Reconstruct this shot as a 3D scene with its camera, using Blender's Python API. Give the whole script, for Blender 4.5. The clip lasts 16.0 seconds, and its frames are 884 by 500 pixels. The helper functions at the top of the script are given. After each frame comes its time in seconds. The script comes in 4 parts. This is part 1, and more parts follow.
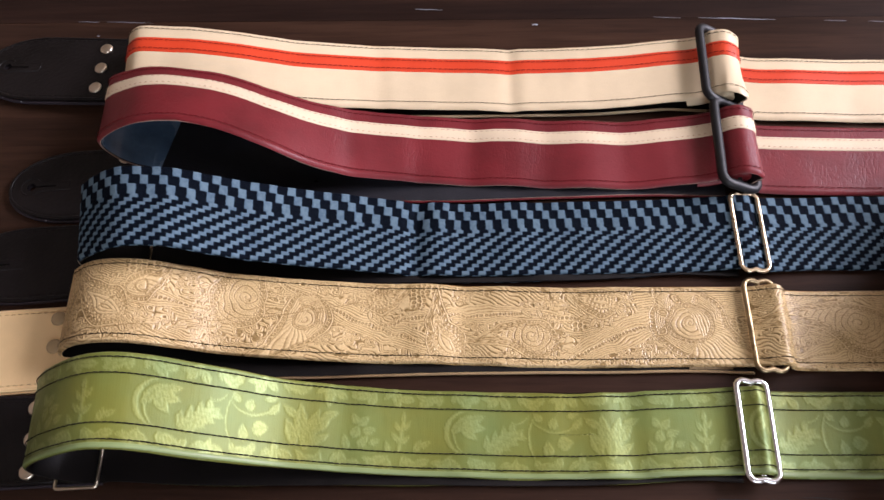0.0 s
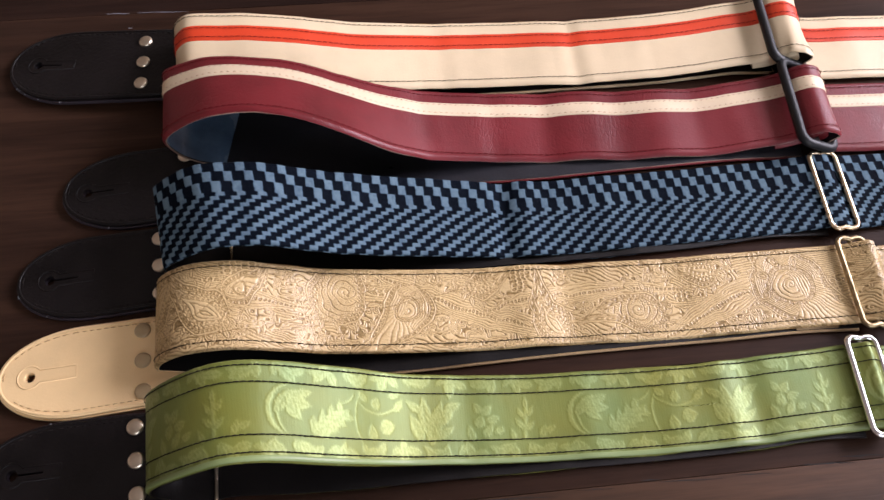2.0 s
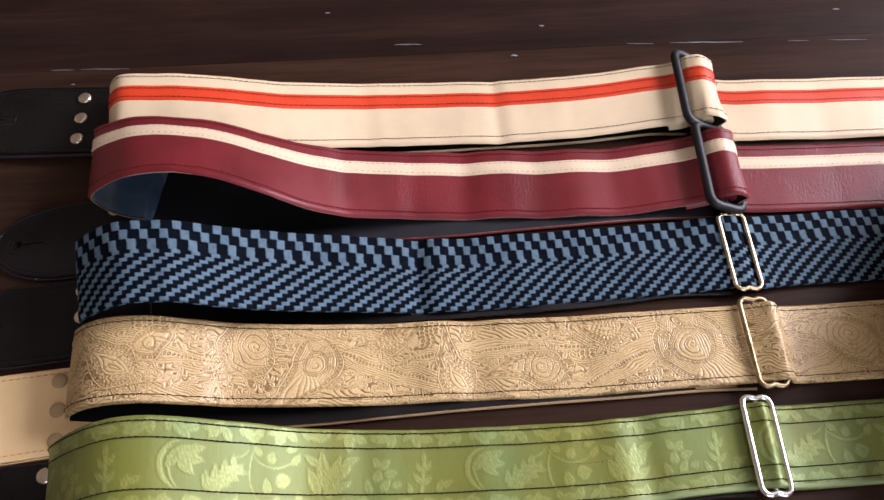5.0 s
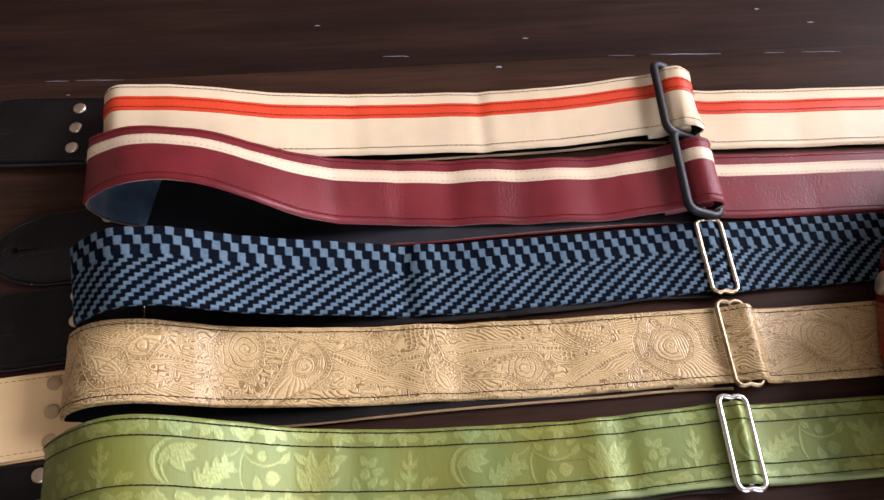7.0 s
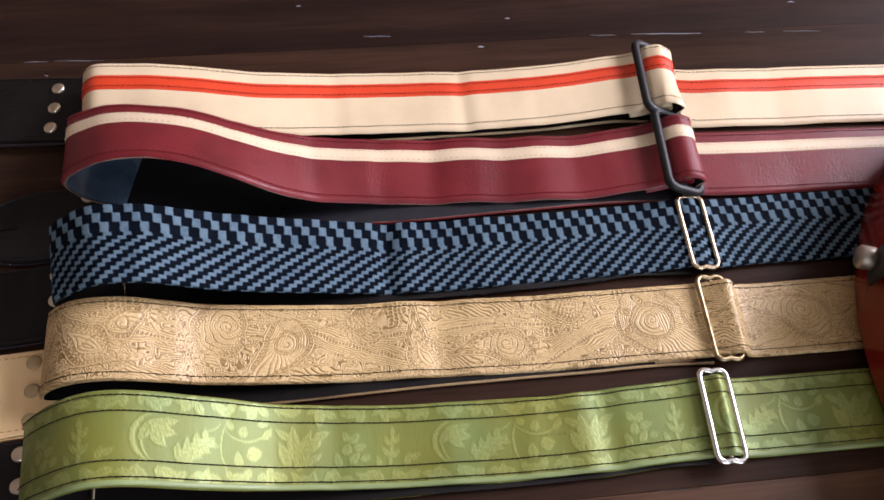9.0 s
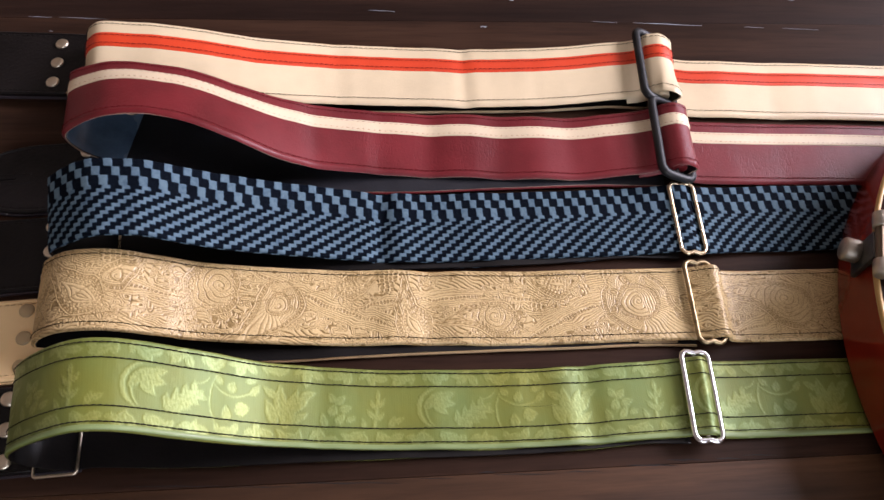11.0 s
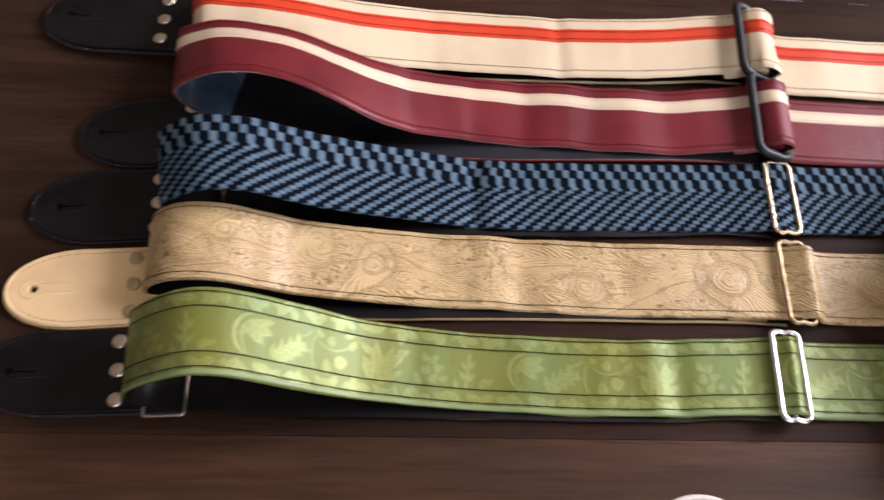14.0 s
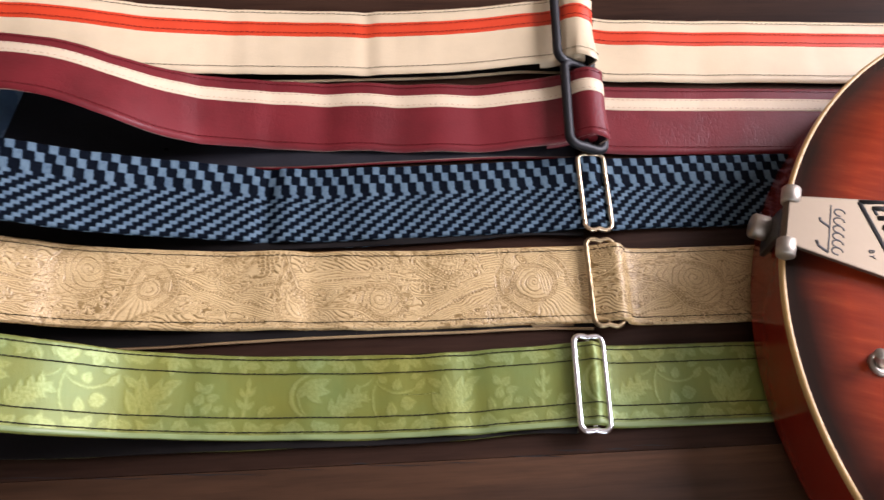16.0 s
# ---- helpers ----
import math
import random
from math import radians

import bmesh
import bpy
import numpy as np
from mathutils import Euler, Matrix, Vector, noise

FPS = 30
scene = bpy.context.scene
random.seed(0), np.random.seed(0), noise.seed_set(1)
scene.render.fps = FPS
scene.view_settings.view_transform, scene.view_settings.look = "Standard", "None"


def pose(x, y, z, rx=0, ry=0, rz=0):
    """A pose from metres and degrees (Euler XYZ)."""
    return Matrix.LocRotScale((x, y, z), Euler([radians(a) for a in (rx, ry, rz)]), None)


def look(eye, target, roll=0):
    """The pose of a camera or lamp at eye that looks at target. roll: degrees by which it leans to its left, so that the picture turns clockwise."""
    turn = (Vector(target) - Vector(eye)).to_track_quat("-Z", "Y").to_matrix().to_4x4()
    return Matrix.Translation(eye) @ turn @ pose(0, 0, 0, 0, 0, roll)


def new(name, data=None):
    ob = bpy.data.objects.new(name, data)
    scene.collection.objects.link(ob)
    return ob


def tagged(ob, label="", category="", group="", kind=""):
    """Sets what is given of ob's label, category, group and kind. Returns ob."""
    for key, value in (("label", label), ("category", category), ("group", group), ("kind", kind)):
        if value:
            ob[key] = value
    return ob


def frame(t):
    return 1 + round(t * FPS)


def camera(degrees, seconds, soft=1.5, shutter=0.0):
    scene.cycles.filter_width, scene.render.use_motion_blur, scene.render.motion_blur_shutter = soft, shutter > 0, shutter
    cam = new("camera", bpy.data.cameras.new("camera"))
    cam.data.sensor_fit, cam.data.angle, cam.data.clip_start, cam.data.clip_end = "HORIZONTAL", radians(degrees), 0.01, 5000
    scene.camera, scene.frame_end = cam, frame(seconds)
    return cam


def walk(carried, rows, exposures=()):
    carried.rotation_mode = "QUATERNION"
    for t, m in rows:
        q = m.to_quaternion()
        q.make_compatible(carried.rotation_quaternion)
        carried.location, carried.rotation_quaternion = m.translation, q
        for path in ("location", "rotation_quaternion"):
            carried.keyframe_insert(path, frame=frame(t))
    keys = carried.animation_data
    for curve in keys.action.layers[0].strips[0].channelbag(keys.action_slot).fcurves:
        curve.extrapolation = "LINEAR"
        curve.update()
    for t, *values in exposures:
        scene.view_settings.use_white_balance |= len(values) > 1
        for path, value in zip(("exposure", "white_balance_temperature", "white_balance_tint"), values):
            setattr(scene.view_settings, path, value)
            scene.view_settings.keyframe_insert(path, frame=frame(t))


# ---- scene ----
cam = camera(58.2, 16.0, soft=1.5, shutter=0.5)
PATH = [
    (0, (0.032, 0.054, 0.424), (-0.024, 1.008, -1.333), -0.9),
    (0.5, (0.011, 0.059, 0.419), (-0.019, 0.999, -1.345), -1.5),
    (1, (-0.035, 0.054, 0.419), (0.001, 0.988, -1.35), 0.4),
    (1.5, (-0.057, 0.054, 0.417), (0.035, 0.98, -1.353), 3.0),
    (2, (-0.059, 0.061, 0.411), (0.044, 0.975, -1.364), 3.7),
    (2.5, (-0.032, 0.061, 0.415), (0.084, 0.973, -1.361), 4.9),
    (3, (-0.015, 0.067, 0.412), (0.101, 0.969, -1.369), 5.2),
    (3.5, (-0.01, 0.074, 0.416), (0.08, 0.994, -1.358), 4.0),
    (4, (-0.005, 0.066, 0.426), (0.077, 1.018, -1.331), 3.2),
    (4.2, (-0.005, 0.068, 0.429), (0.079, 1.033, -1.321), 3.1),
    (6.5, (0.001, 0.057, 0.441), (0.093, 1.044, -1.296), 3.7),
    (7, (0.0, 0.055, 0.445), (0.105, 1.057, -1.283), 3.9),
    (7.5, (0.005, 0.057, 0.439), (0.127, 1.056, -1.289), 4.5),
    (8, (0.004, 0.05, 0.446), (0.162, 1.046, -1.281), 6.3),
    (8.5, (0.007, 0.042, 0.449), (0.152, 1.052, -1.271), 5.4),
    (9, (0.004, 0.046, 0.44), (0.137, 1.033, -1.294), 5.0),
    (9.5, (0.008, 0.049, 0.43), (0.134, 1.002, -1.324), 5.0),
    (11.8, (-0.001, 0.024, 0.443), (0.165, 1.004, -1.292), 11.2),
    (12, (0.003, 0.03, 0.443), (0.147, 0.983, -1.309), 10.5),
    (12.5, (-0.02, 0.029, 0.443), (0.099, 0.963, -1.321), 10.9),
    (13, (-0.059, 0.022, 0.446), (0.02, 0.938, -1.33), 10.3),
    (13.5, (-0.06, 0.02, 0.452), (-0.027, 0.936, -1.326), 8.0),
    (14, (-0.027, 0.026, 0.444), (0.017, 0.924, -1.342), 6.3),
    (14.5, (0.041, 0.038, 0.43), (0.138, 0.932, -1.356), 5.7),
    (15, (0.081, 0.05, 0.426), (0.216, 0.936, -1.362), 8.1),
    (15.5, (0.107, 0.06, 0.42), (0.205, 0.925, -1.38), 6.2),
    (16, (0.087, 0.055, 0.43), (0.177, 0.924, -1.37), 6.0),
]
walk(cam, [(t, look(eye, target, roll)) for t, eye, target, roll in PATH])

# ---------------------------------------------------------------- world, sun, window light
world = bpy.data.worlds.new("daylight")
scene.world = world
world.use_nodes = True
wn = world.node_tree
sky = wn.nodes.new("ShaderNodeTexSky")
sky.sky_type, sky.sun_disc = "NISHITA", False
sky.sun_elevation, sky.sun_rotation = radians(38), radians(200)
wn.nodes["Background"].inputs["Strength"].default_value = 0.12
wn.links.new(sky.outputs[0], wn.nodes["Background"].inputs["Color"])

WIN = dict(x=2.30, y0=0.20, y1=1.90, z0=0.75, z1=2.10)          # window in the east wall
WIN2 = dict(y=-2.2, x0=-0.15, x1=1.95, z0=0.45, z1=2.00)           # window in the south wall, behind the viewer


def daylight(eye, target, wide, high, energy, colour):
    """Sky light that comes in through a window's opening."""
    lamp = bpy.data.lights.new("window_daylight", "AREA")
    lamp.shape, lamp.size, lamp.size_y = "RECTANGLE", wide, high
    lamp.energy, lamp.color = energy, colour
    new("window_daylight", lamp).matrix_world = look(eye, target)


daylight((WIN["x"] + 0.06, 1.05, 1.425), (0.1, 0.3, 0.0), 1.55, 1.25, 176.0, (0.910, 0.862, 1.0))
daylight((0.9, WIN2["y"] - 0.06, 1.225), (0.1, 0.2, 0.0), 2.0, 1.45, 36.0, (0.86, 0.89, 1.0))


# ---------------------------------------------------------------- helpers
def part(name, bm, material, parent=None, label="", smooth=True):
    me = bpy.data.meshes.new(name)
    bm.normal_update()
    bm.to_mesh(me)
    bm.free()
    me.materials.append(material)
    if smooth:
        me.polygons.foreach_set("use_smooth", [True] * len(me.polygons))
    ob = new(name, me)
    if parent:
        ob.parent = parent
    if label:
        ob["label"] = label
    return ob


def thing(name, label, category, at=(0, 0, 0), group="", kind=""):
    ob = new(name)
    ob.empty_display_size = 0.02
    ob.location = at
    return tagged(ob, label, category, group, kind)


def add_box(bm, x0, x1, y0, y1, z0, z1, bevel=0.0, seg=2):
    m = Matrix.Translation(((x0 + x1) / 2, (y0 + y1) / 2, (z0 + z1) / 2)) @ Matrix.Diagonal((x1 - x0, y1 - y0, z1 - z0, 1))
    made = bmesh.ops.create_cube(bm, size=1, matrix=m)["verts"]
    if bevel:
        edges = list({e for v in made for e in v.link_edges})
        bmesh.ops.bevel(bm, geom=edges, offset=bevel, segments=seg, affect="EDGES", profile=0.6)


def tube(bm, pts, r, closed=False, n=10, flat=1.0):
    """A round bar along pts; flat below 1 squashes it in z."""
    pts = [Vector(p) for p in pts]
    rings = []
    for i, p in enumerate(pts):
        a = pts[i - 1] if (i or closed) else p
        b = pts[(i + 1) % len(pts)] if (i < len(pts) - 1 or closed) else p
        t = (b - a).normalized()
        up = Vector((0, 0, 1)) if abs(t.z) < 0.9 else Vector((1, 0, 0))
        s = t.cross(up).normalized()
        u = s.cross(t)
        rings.append([bm.verts.new(p + s * (r * math.cos(k * 2 * math.pi / n)) + u * (r * flat * math.sin(k * 2 * math.pi / n))) for k in range(n)])
    pairs = list(zip(rings, rings[1:])) + ([(rings[-1], rings[0])] if closed else [])
    for a, b in pairs:
        for k in range(n):
            bm.faces.new((a[k], a[(k + 1) % n], b[(k + 1) % n], b[k]))
    if not closed:
        bm.faces.new(rings[0][::-1])
        bm.faces.new(rings[-1])


def lathe(bm, prof, m, n=24):
    """A turned body: prof is (radius, height) from bottom to top, m its pose."""
    rings = [[bm.verts.new(m @ Vector((r * math.cos(k * 2 * math.pi / n), r * math.sin(k * 2 * math.pi / n), h))) for k in range(n)] for r, h in prof]
    for a, b in zip(rings, rings[1:]):
        for k in range(n):
            bm.faces.new((a[k], a[(k + 1) % n], b[(k + 1) % n], b[k]))
    bm.faces.new(rings[0][::-1])
    bm.faces.new(rings[-1])


def prism(bm, loop, z0, z1, holes=(), bevel=0.0):
    """A plate with the outline loop, and holes cut through it."""
    edges = []
    for lp in (loop, *holes):
        vs = [bm.verts.new((x, y, z0)) for x, y in lp]
        edges += [bm.edges.new((a, b)) for a, b in zip(vs, vs[1:] + vs[:1])]
    made = bmesh.ops.triangle_fill(bm, edges=edges, use_beauty=True, use_dissolve=False)["geom"]
    faces = [f for f in made if isinstance(f, bmesh.types.BMFace)]
    out = bmesh.ops.extrude_face_region(bm, geom=faces)["geom"]
    top = [v for v in out if isinstance(v, bmesh.types.BMVert)]
    bmesh.ops.translate(bm, verts=top, vec=(0, 0, z1 - z0))
    bmesh.ops.recalc_face_normals(bm, faces=bm.faces[:])
    if bevel:
        rim = [e for e in bm.edges if e.is_manifold and e.calc_face_angle(0) > 1.0 and all(abs(v.co.z - z1) < 1e-6 for v in e.verts)]
        bmesh.ops.bevel(bm, geom=rim, offset=bevel, segments=2, affect="EDGES", profile=0.6)


def smooth_path(knots, step):
    """Even samples of a Catmull-Rom curve (centripetal) through the knots, step apart."""
    k = np.array(knots, float)
    k = np.vstack([2 * k[0] - k[1], k, 2 * k[-1] - k[-2]])
    out = []
    for i in range(1, len(k) - 2):
        p0, p1, p2, p3 = k[i - 1:i + 3]
        d = [max(np.linalg.norm(b - a) ** 0.5, 1e-6) for a, b in ((p0, p1), (p1, p2), (p2, p3))]
        t0, t1 = 0.0, d[0]
        t2 = t1 + d[1]
        t3 = t2 + d[2]
        t = np.linspace(t1, t2, 40, endpoint=False)[:, None]
        a1 = (t1 - t) / (t1 - t0) * p0 + (t - t0) / (t1 - t0) * p1
        a2 = (t2 - t) / (t2 - t1) * p1 + (t - t1) / (t2 - t1) * p2
        a3 = (t3 - t) / (t3 - t2) * p2 + (t - t2) / (t3 - t2) * p3
        b1 = (t2 - t) / (t2 - t0) * a1 + (t - t0) / (t2 - t0) * a2
        b2 = (t3 - t) / (t3 - t1) * a2 + (t - t1) / (t3 - t1) * a3
        out.append((t2 - t) / (t2 - t1) * b1 + (t - t1) / (t2 - t1) * b2)
    out = np.vstack(out + [k[-2:-1]])
    s = np.concatenate([[0], np.cumsum(np.linalg.norm(np.diff(out, axis=0), axis=1))])
    at = np.linspace(0, s[-1], max(2, int(s[-1] / step) + 1))
    return np.stack([np.interp(at, s, out[:, c]) for c in range(3)], 1), at


def lattice_noise(x, y, seed):
    """Smooth value noise in -1..1 at unit scale, for arrays."""
    table = np.random.RandomState(seed).uniform(-1, 1, (256, 256))
    xi, yi = np.floor(x).astype(int), np.floor(y).astype(int)
    fx, fy = x - xi, y - yi
    fx, fy = fx * fx * (3 - 2 * fx), fy * fy * (3 - 2 * fy)
    g = lambda a, b: table[a % 256, b % 256]
    return (g(xi, yi) * (1 - fx) + g(xi + 1, yi) * fx) * (1 - fy) + (g(xi, yi + 1) * (1 - fx) + g(xi + 1, yi + 1) * fx) * fy


def sheet(name, grid, material, parent, values=None, label="", flip=False):
    """A smooth sheet from a grid of places (rows, columns, 3); values become the attribute 'pattern', and 'along' / 'across' its UV."""
    nu, nv = grid.shape[:2]
    me = bpy.data.meshes.new(name)
    i = np.arange(nu * nv).reshape(nu, nv)
    q = [i[:-1, :-1], i[1:, :-1], i[1:, 1:], i[:-1, 1:]]
    if flip:
        q = q[::-1]
    faces = np.stack(q, -1).reshape(-1, 4)
    me.vertices.add(nu * nv)
    me.vertices.foreach_set("co", grid.reshape(-1).astype(np.float32))
    me.loops.add(faces.size)
    me.loops.foreach_set("vertex_index", faces.reshape(-1).astype(np.int32))
    me.polygons.add(len(faces))
    me.polygons.foreach_set("loop_start", np.arange(0, faces.size, 4, dtype=np.int32))
    me.polygons.foreach_set("use_smooth", np.ones(len(faces), bool))
    me.update(calc_edges=True)
    me.validate()
    if values is not None:
        me.attributes.new("pattern", "FLOAT", "POINT").data.foreach_set("value", values.reshape(-1).astype(np.float32))
    me.materials.append(material)
    ob = new(name, me)
    ob.parent = parent
    if label:
        ob["label"] = label
    return ob


# ---------------------------------------------------------------- materials
def material(name):
    m = bpy.data.materials.new(name)
    m.use_nodes = True
    nt = m.node_tree
    return m, nt, nt.nodes["Principled BSDF"]


def coords(nt, scale=(1, 1, 1)):
    tc = nt.nodes.new("ShaderNodeTexCoord")
    mp = nt.nodes.new("ShaderNodeMapping")
    mp.inputs["Scale"].default_value = scale
    nt.links.new(tc.outputs["Object"], mp.inputs["Vector"])
    return mp.outputs[0]


def noise_tex(nt, vec, scale, detail=4, rough=0.6):
    n = nt.nodes.new("ShaderNodeTexNoise")
    n.inputs["Scale"].default_value, n.inputs["Detail"].default_value, n.inputs["Roughness"].default_value = scale, detail, rough
    nt.links.new(vec, n.inputs["Vector"])
    return n.outputs["Fac"]


def ramp(nt, fac, stops):
    r = nt.nodes.new("ShaderNodeValToRGB")
    while len(r.color_ramp.elements) < len(stops):
        r.color_ramp.elements.new(0.5)
    for e, (p, c) in zip(r.color_ramp.elements, stops):
        e.position, e.color = p, (*c, 1) if len(c) == 3 else c
    nt.links.new(fac, r.inputs["Fac"])
    return r.outputs["Color"]


def mix(nt, fac, a, b, mode="MIX"):
    n = nt.nodes.new("ShaderNodeMix")
    n.data_type, n.blend_type = "RGBA", mode
    for sock, val in ((n.inputs["Factor"], fac), (n.inputs[6], a), (n.inputs[7], b)):
        if isinstance(val, (int, float)):
            sock.default_value = val
        elif isinstance(val, tuple):
            sock.default_value = (*val, 1)
        else:
            nt.links.new(val, sock)
    return n.outputs[2]


def span(nt, fac, lo, hi):
    n = nt.nodes.new("ShaderNodeMapRange")
    n.inputs["To Min"].default_value, n.inputs["To Max"].default_value = lo, hi
    nt.links.new(fac, n.inputs["Value"])
    return n.outputs[0]


def bump(nt, bsdf, height, strength, distance):
    b = nt.nodes.new("ShaderNodeBump")
    b.inputs["Strength"].default_value, b.inputs["Distance"].default_value = strength, distance
    nt.links.new(height, b.inputs["Height"])
    nt.links.new(b.outputs[0], bsdf.inputs["Normal"])


def leather(name, colour, rough, grain=900, depth=0.00025, vary=0.12, spec=0.5, crease=0.0):
    """Grained hide or vinyl: fine pebble grain, broad wear, optional creases."""
    m, nt, p = material(name)
    v = coords(nt)
    broad, fine = noise_tex(nt, v, 22, 5), noise_tex(nt, v, grain, 3)
    dark = tuple(c * (1 - 2.2 * vary) for c in colour)
    light = tuple(min(1, c * (1 + vary)) for c in colour)
    nt.links.new(ramp(nt, broad, [(0.3, dark), (0.55, colour), (0.75, light)]), p.inputs["Base Color"])
    nt.links.new(span(nt, broad, rough - 0.08, rough + 0.1), p.inputs["Roughness"])
    p.inputs["Specular IOR Level"].default_value = spec
    h = fine
    if crease:
        w = nt.nodes.new("ShaderNodeTexVoronoi")
        w.feature = "DISTANCE_TO_EDGE"
        w.inputs["Scale"].default_value = 380
        warp = nt.nodes.new("ShaderNodeMapping")
        warp.inputs["Scale"].default_value = (1.0, 0.35, 1.0)
        nt.links.new(v, warp.inputs["Vector"])
        nt.links.new(warp.outputs[0], w.inputs["Vector"])
        patch = ramp(nt, noise_tex(nt, v, 34, 2), [(0.45, (0, 0, 0)), (0.62, (1, 1, 1))])
        line = ramp(nt, w.outputs[0], [(0.0, (0, 0, 0)), (0.12, (1, 1, 1))])
        h = mix(nt, crease, fine, mix(nt, patch, (1, 1, 1), line))
    bump(nt, p, h, 0.5, depth)
    return m


def metal(name, colour, rough, grime=0.15):
    m, nt, p = material(name)
    v = coords(nt)
    n = noise_tex(nt, v, 160, 4)
    nt.links.new(ramp(nt, n, [(0.3, tuple(c * (1 - 2 * grime) for c in colour)), (0.6, colour)]), p.inputs["Base Color"])
    nt.links.new(span(nt, n, rough, rough + 0.15), p.inputs["Roughness"])
    p.inputs["Metallic"].default_value = 1.0
    bump(nt, p, n, 0.08, 0.0003)
    return m


def thread(name, colour):
    m, nt, p = material(name)
    nt.links.new(ramp(nt, noise_tex(nt, coords(nt), 1500, 2), [(0.3, tuple(c * 0.6 for c in colour)), (0.7, colour)]), p.inputs["Base Color"])
    p.inputs["Roughness"].default_value, p.inputs["Specular IOR Level"].default_value = 0.9, 0.1
    return m


CREAM = leather("cream_vinyl", (0.69, 0.55, 0.355), 0.42, 700, 0.00015, 0.05)
RED = leather("red_vinyl", (0.64, 0.054, 0.016), 0.46, 700, 0.00015, 0.06, 0.35)
MAROON = leather("maroon_leather", (0.158, 0.0140, 0.0180), 0.42, 600, 0.0004, 0.14, 0.34, 0.34)
IVORY = leather("ivory_leather", (0.72, 0.575, 0.395), 0.42, 700, 0.00015, 0.05)
NAVY = leather("navy_backing", (0.020, 0.020, 0.025), 0.30, 500, 0.0003, 0.2, 0.4)
# black lining; the sky's blue reflection is put into its base colour
LINING_SKY_SHEEN = leather("black_lining_sky_sheen", (0.13, 0.22, 0.36), 0.26, 500, 0.0002, 0.2, 1.0)
BACK = leather("black_backing", (0.0085, 0.0072, 0.0072), 0.36, 500, 0.0003, 0.2, 0.3)
HIDE = leather("black_hide", (0.0080, 0.0062, 0.0062), 0.34, 420, 0.0007, 0.3, 0.22)
# strap green made mint: sky light on the rolled edge is in this colour
EDGE_SHEEN = leather("mint_edge_sheen", (0.215, 0.275, 0.105), 0.42, 900, 0.0002, 0.08)
HIDE_EDGE = leather("hide_edge", (0.030, 0.022, 0.030), 0.55, 800, 0.0003, 0.25)
TANHIDE = leather("tan_hide", (0.80, 0.565, 0.29), 0.50, 800, 0.0002, 0.06)
STITCH_DARK, STITCH_RED, STITCH_PINK = thread("dark_thread", (0.022, 0.018, 0.016)), thread("red_thread", (0.17, 0.014, 0.018)), thread("pink_thread", (0.60, 0.38, 0.25))
RIVET_TAN = leather("tan_enamel", (0.40, 0.29, 0.155), 0.35, 300, 0.0002, 0.15)
RAWEDGE = leather("raw_edge", (0.52, 0.36, 0.28), 0.6, 800, 0.0002, 0.2)
TANEDGE = leather("tan_edge", (0.36, 0.24, 0.12), 0.6, 800, 0.0002, 0.2)
STITCH_TAN = thread("tan_thread", (0.56, 0.36, 0.18))
CHROME, NICKEL = metal("chrome", (0.86, 0.86, 0.88), 0.10, 0.05), metal("nickel", (0.80, 0.69, 0.54), 0.26, 0.06)
GOLD, BRASS = metal("pale_gold", (0.86, 0.68, 0.46), 0.20, 0.1), metal("antique_brass", (0.50, 0.38, 0.22), 0.32, 0.3)


def plastic():
    m, nt, p = material("black_plastic")
    v = coords(nt)
    nt.links.new(ramp(nt, noise_tex(nt, v, 60, 4), [(0.3, (0.006, 0.006, 0.007)), (0.7, (0.012, 0.012, 0.014))]), p.inputs["Base Color"])
    p.inputs["Roughness"].default_value = 0.48
    p.inputs["Specular IOR Level"].default_value = 0.35
    bump(nt, p, noise_tex(nt, v, 900, 2), 0.2, 0.0002)
    return m


PLASTIC = plastic()


def patterned(name, stops, rough, spec=0.5, grain=1200, depth=0.0002, sheen=0.0, broad=0.1, satin=0.0, tints=None):
    """Coloured by the attribute 'pattern' through the stops; rough is (at 0, at 1)."""
    m, nt, p = material(name)
    a = nt.nodes.new("ShaderNodeAttribute")
    a.attribute_name = "pattern"
    v = coords(nt)
    wear = noise_tex(nt, v, 30, 5)
    c = ramp(nt, a.outputs["Fac"], stops)
    c = mix(nt, broad, c, ramp(nt, wear, [(0.3, (0.35, 0.3, 0.25)), (0.7, (1, 1, 1))]), "MULTIPLY")
    if tints:                                                     # dye that drifts between two hues
        c = mix(nt, 1.0, c, ramp(nt, noise_tex(nt, v, 17, 3), [(0.36, tints[0]), (0.64, tints[1])]), "MULTIPLY")
    nt.links.new(c, p.inputs["Base Color"])
    nt.links.new(span(nt, a.outputs["Fac"], *rough), p.inputs["Roughness"])
    p.inputs["Specular IOR Level"].default_value = spec
    p.inputs["Sheen Weight"].default_value = sheen
    if satin:
        nt.links.new(span(nt, a.outputs["Fac"], 0.10, satin), p.inputs["Metallic"])
    bump(nt, p, noise_tex(nt, v, grain, 3), 0.4, depth)
    return m


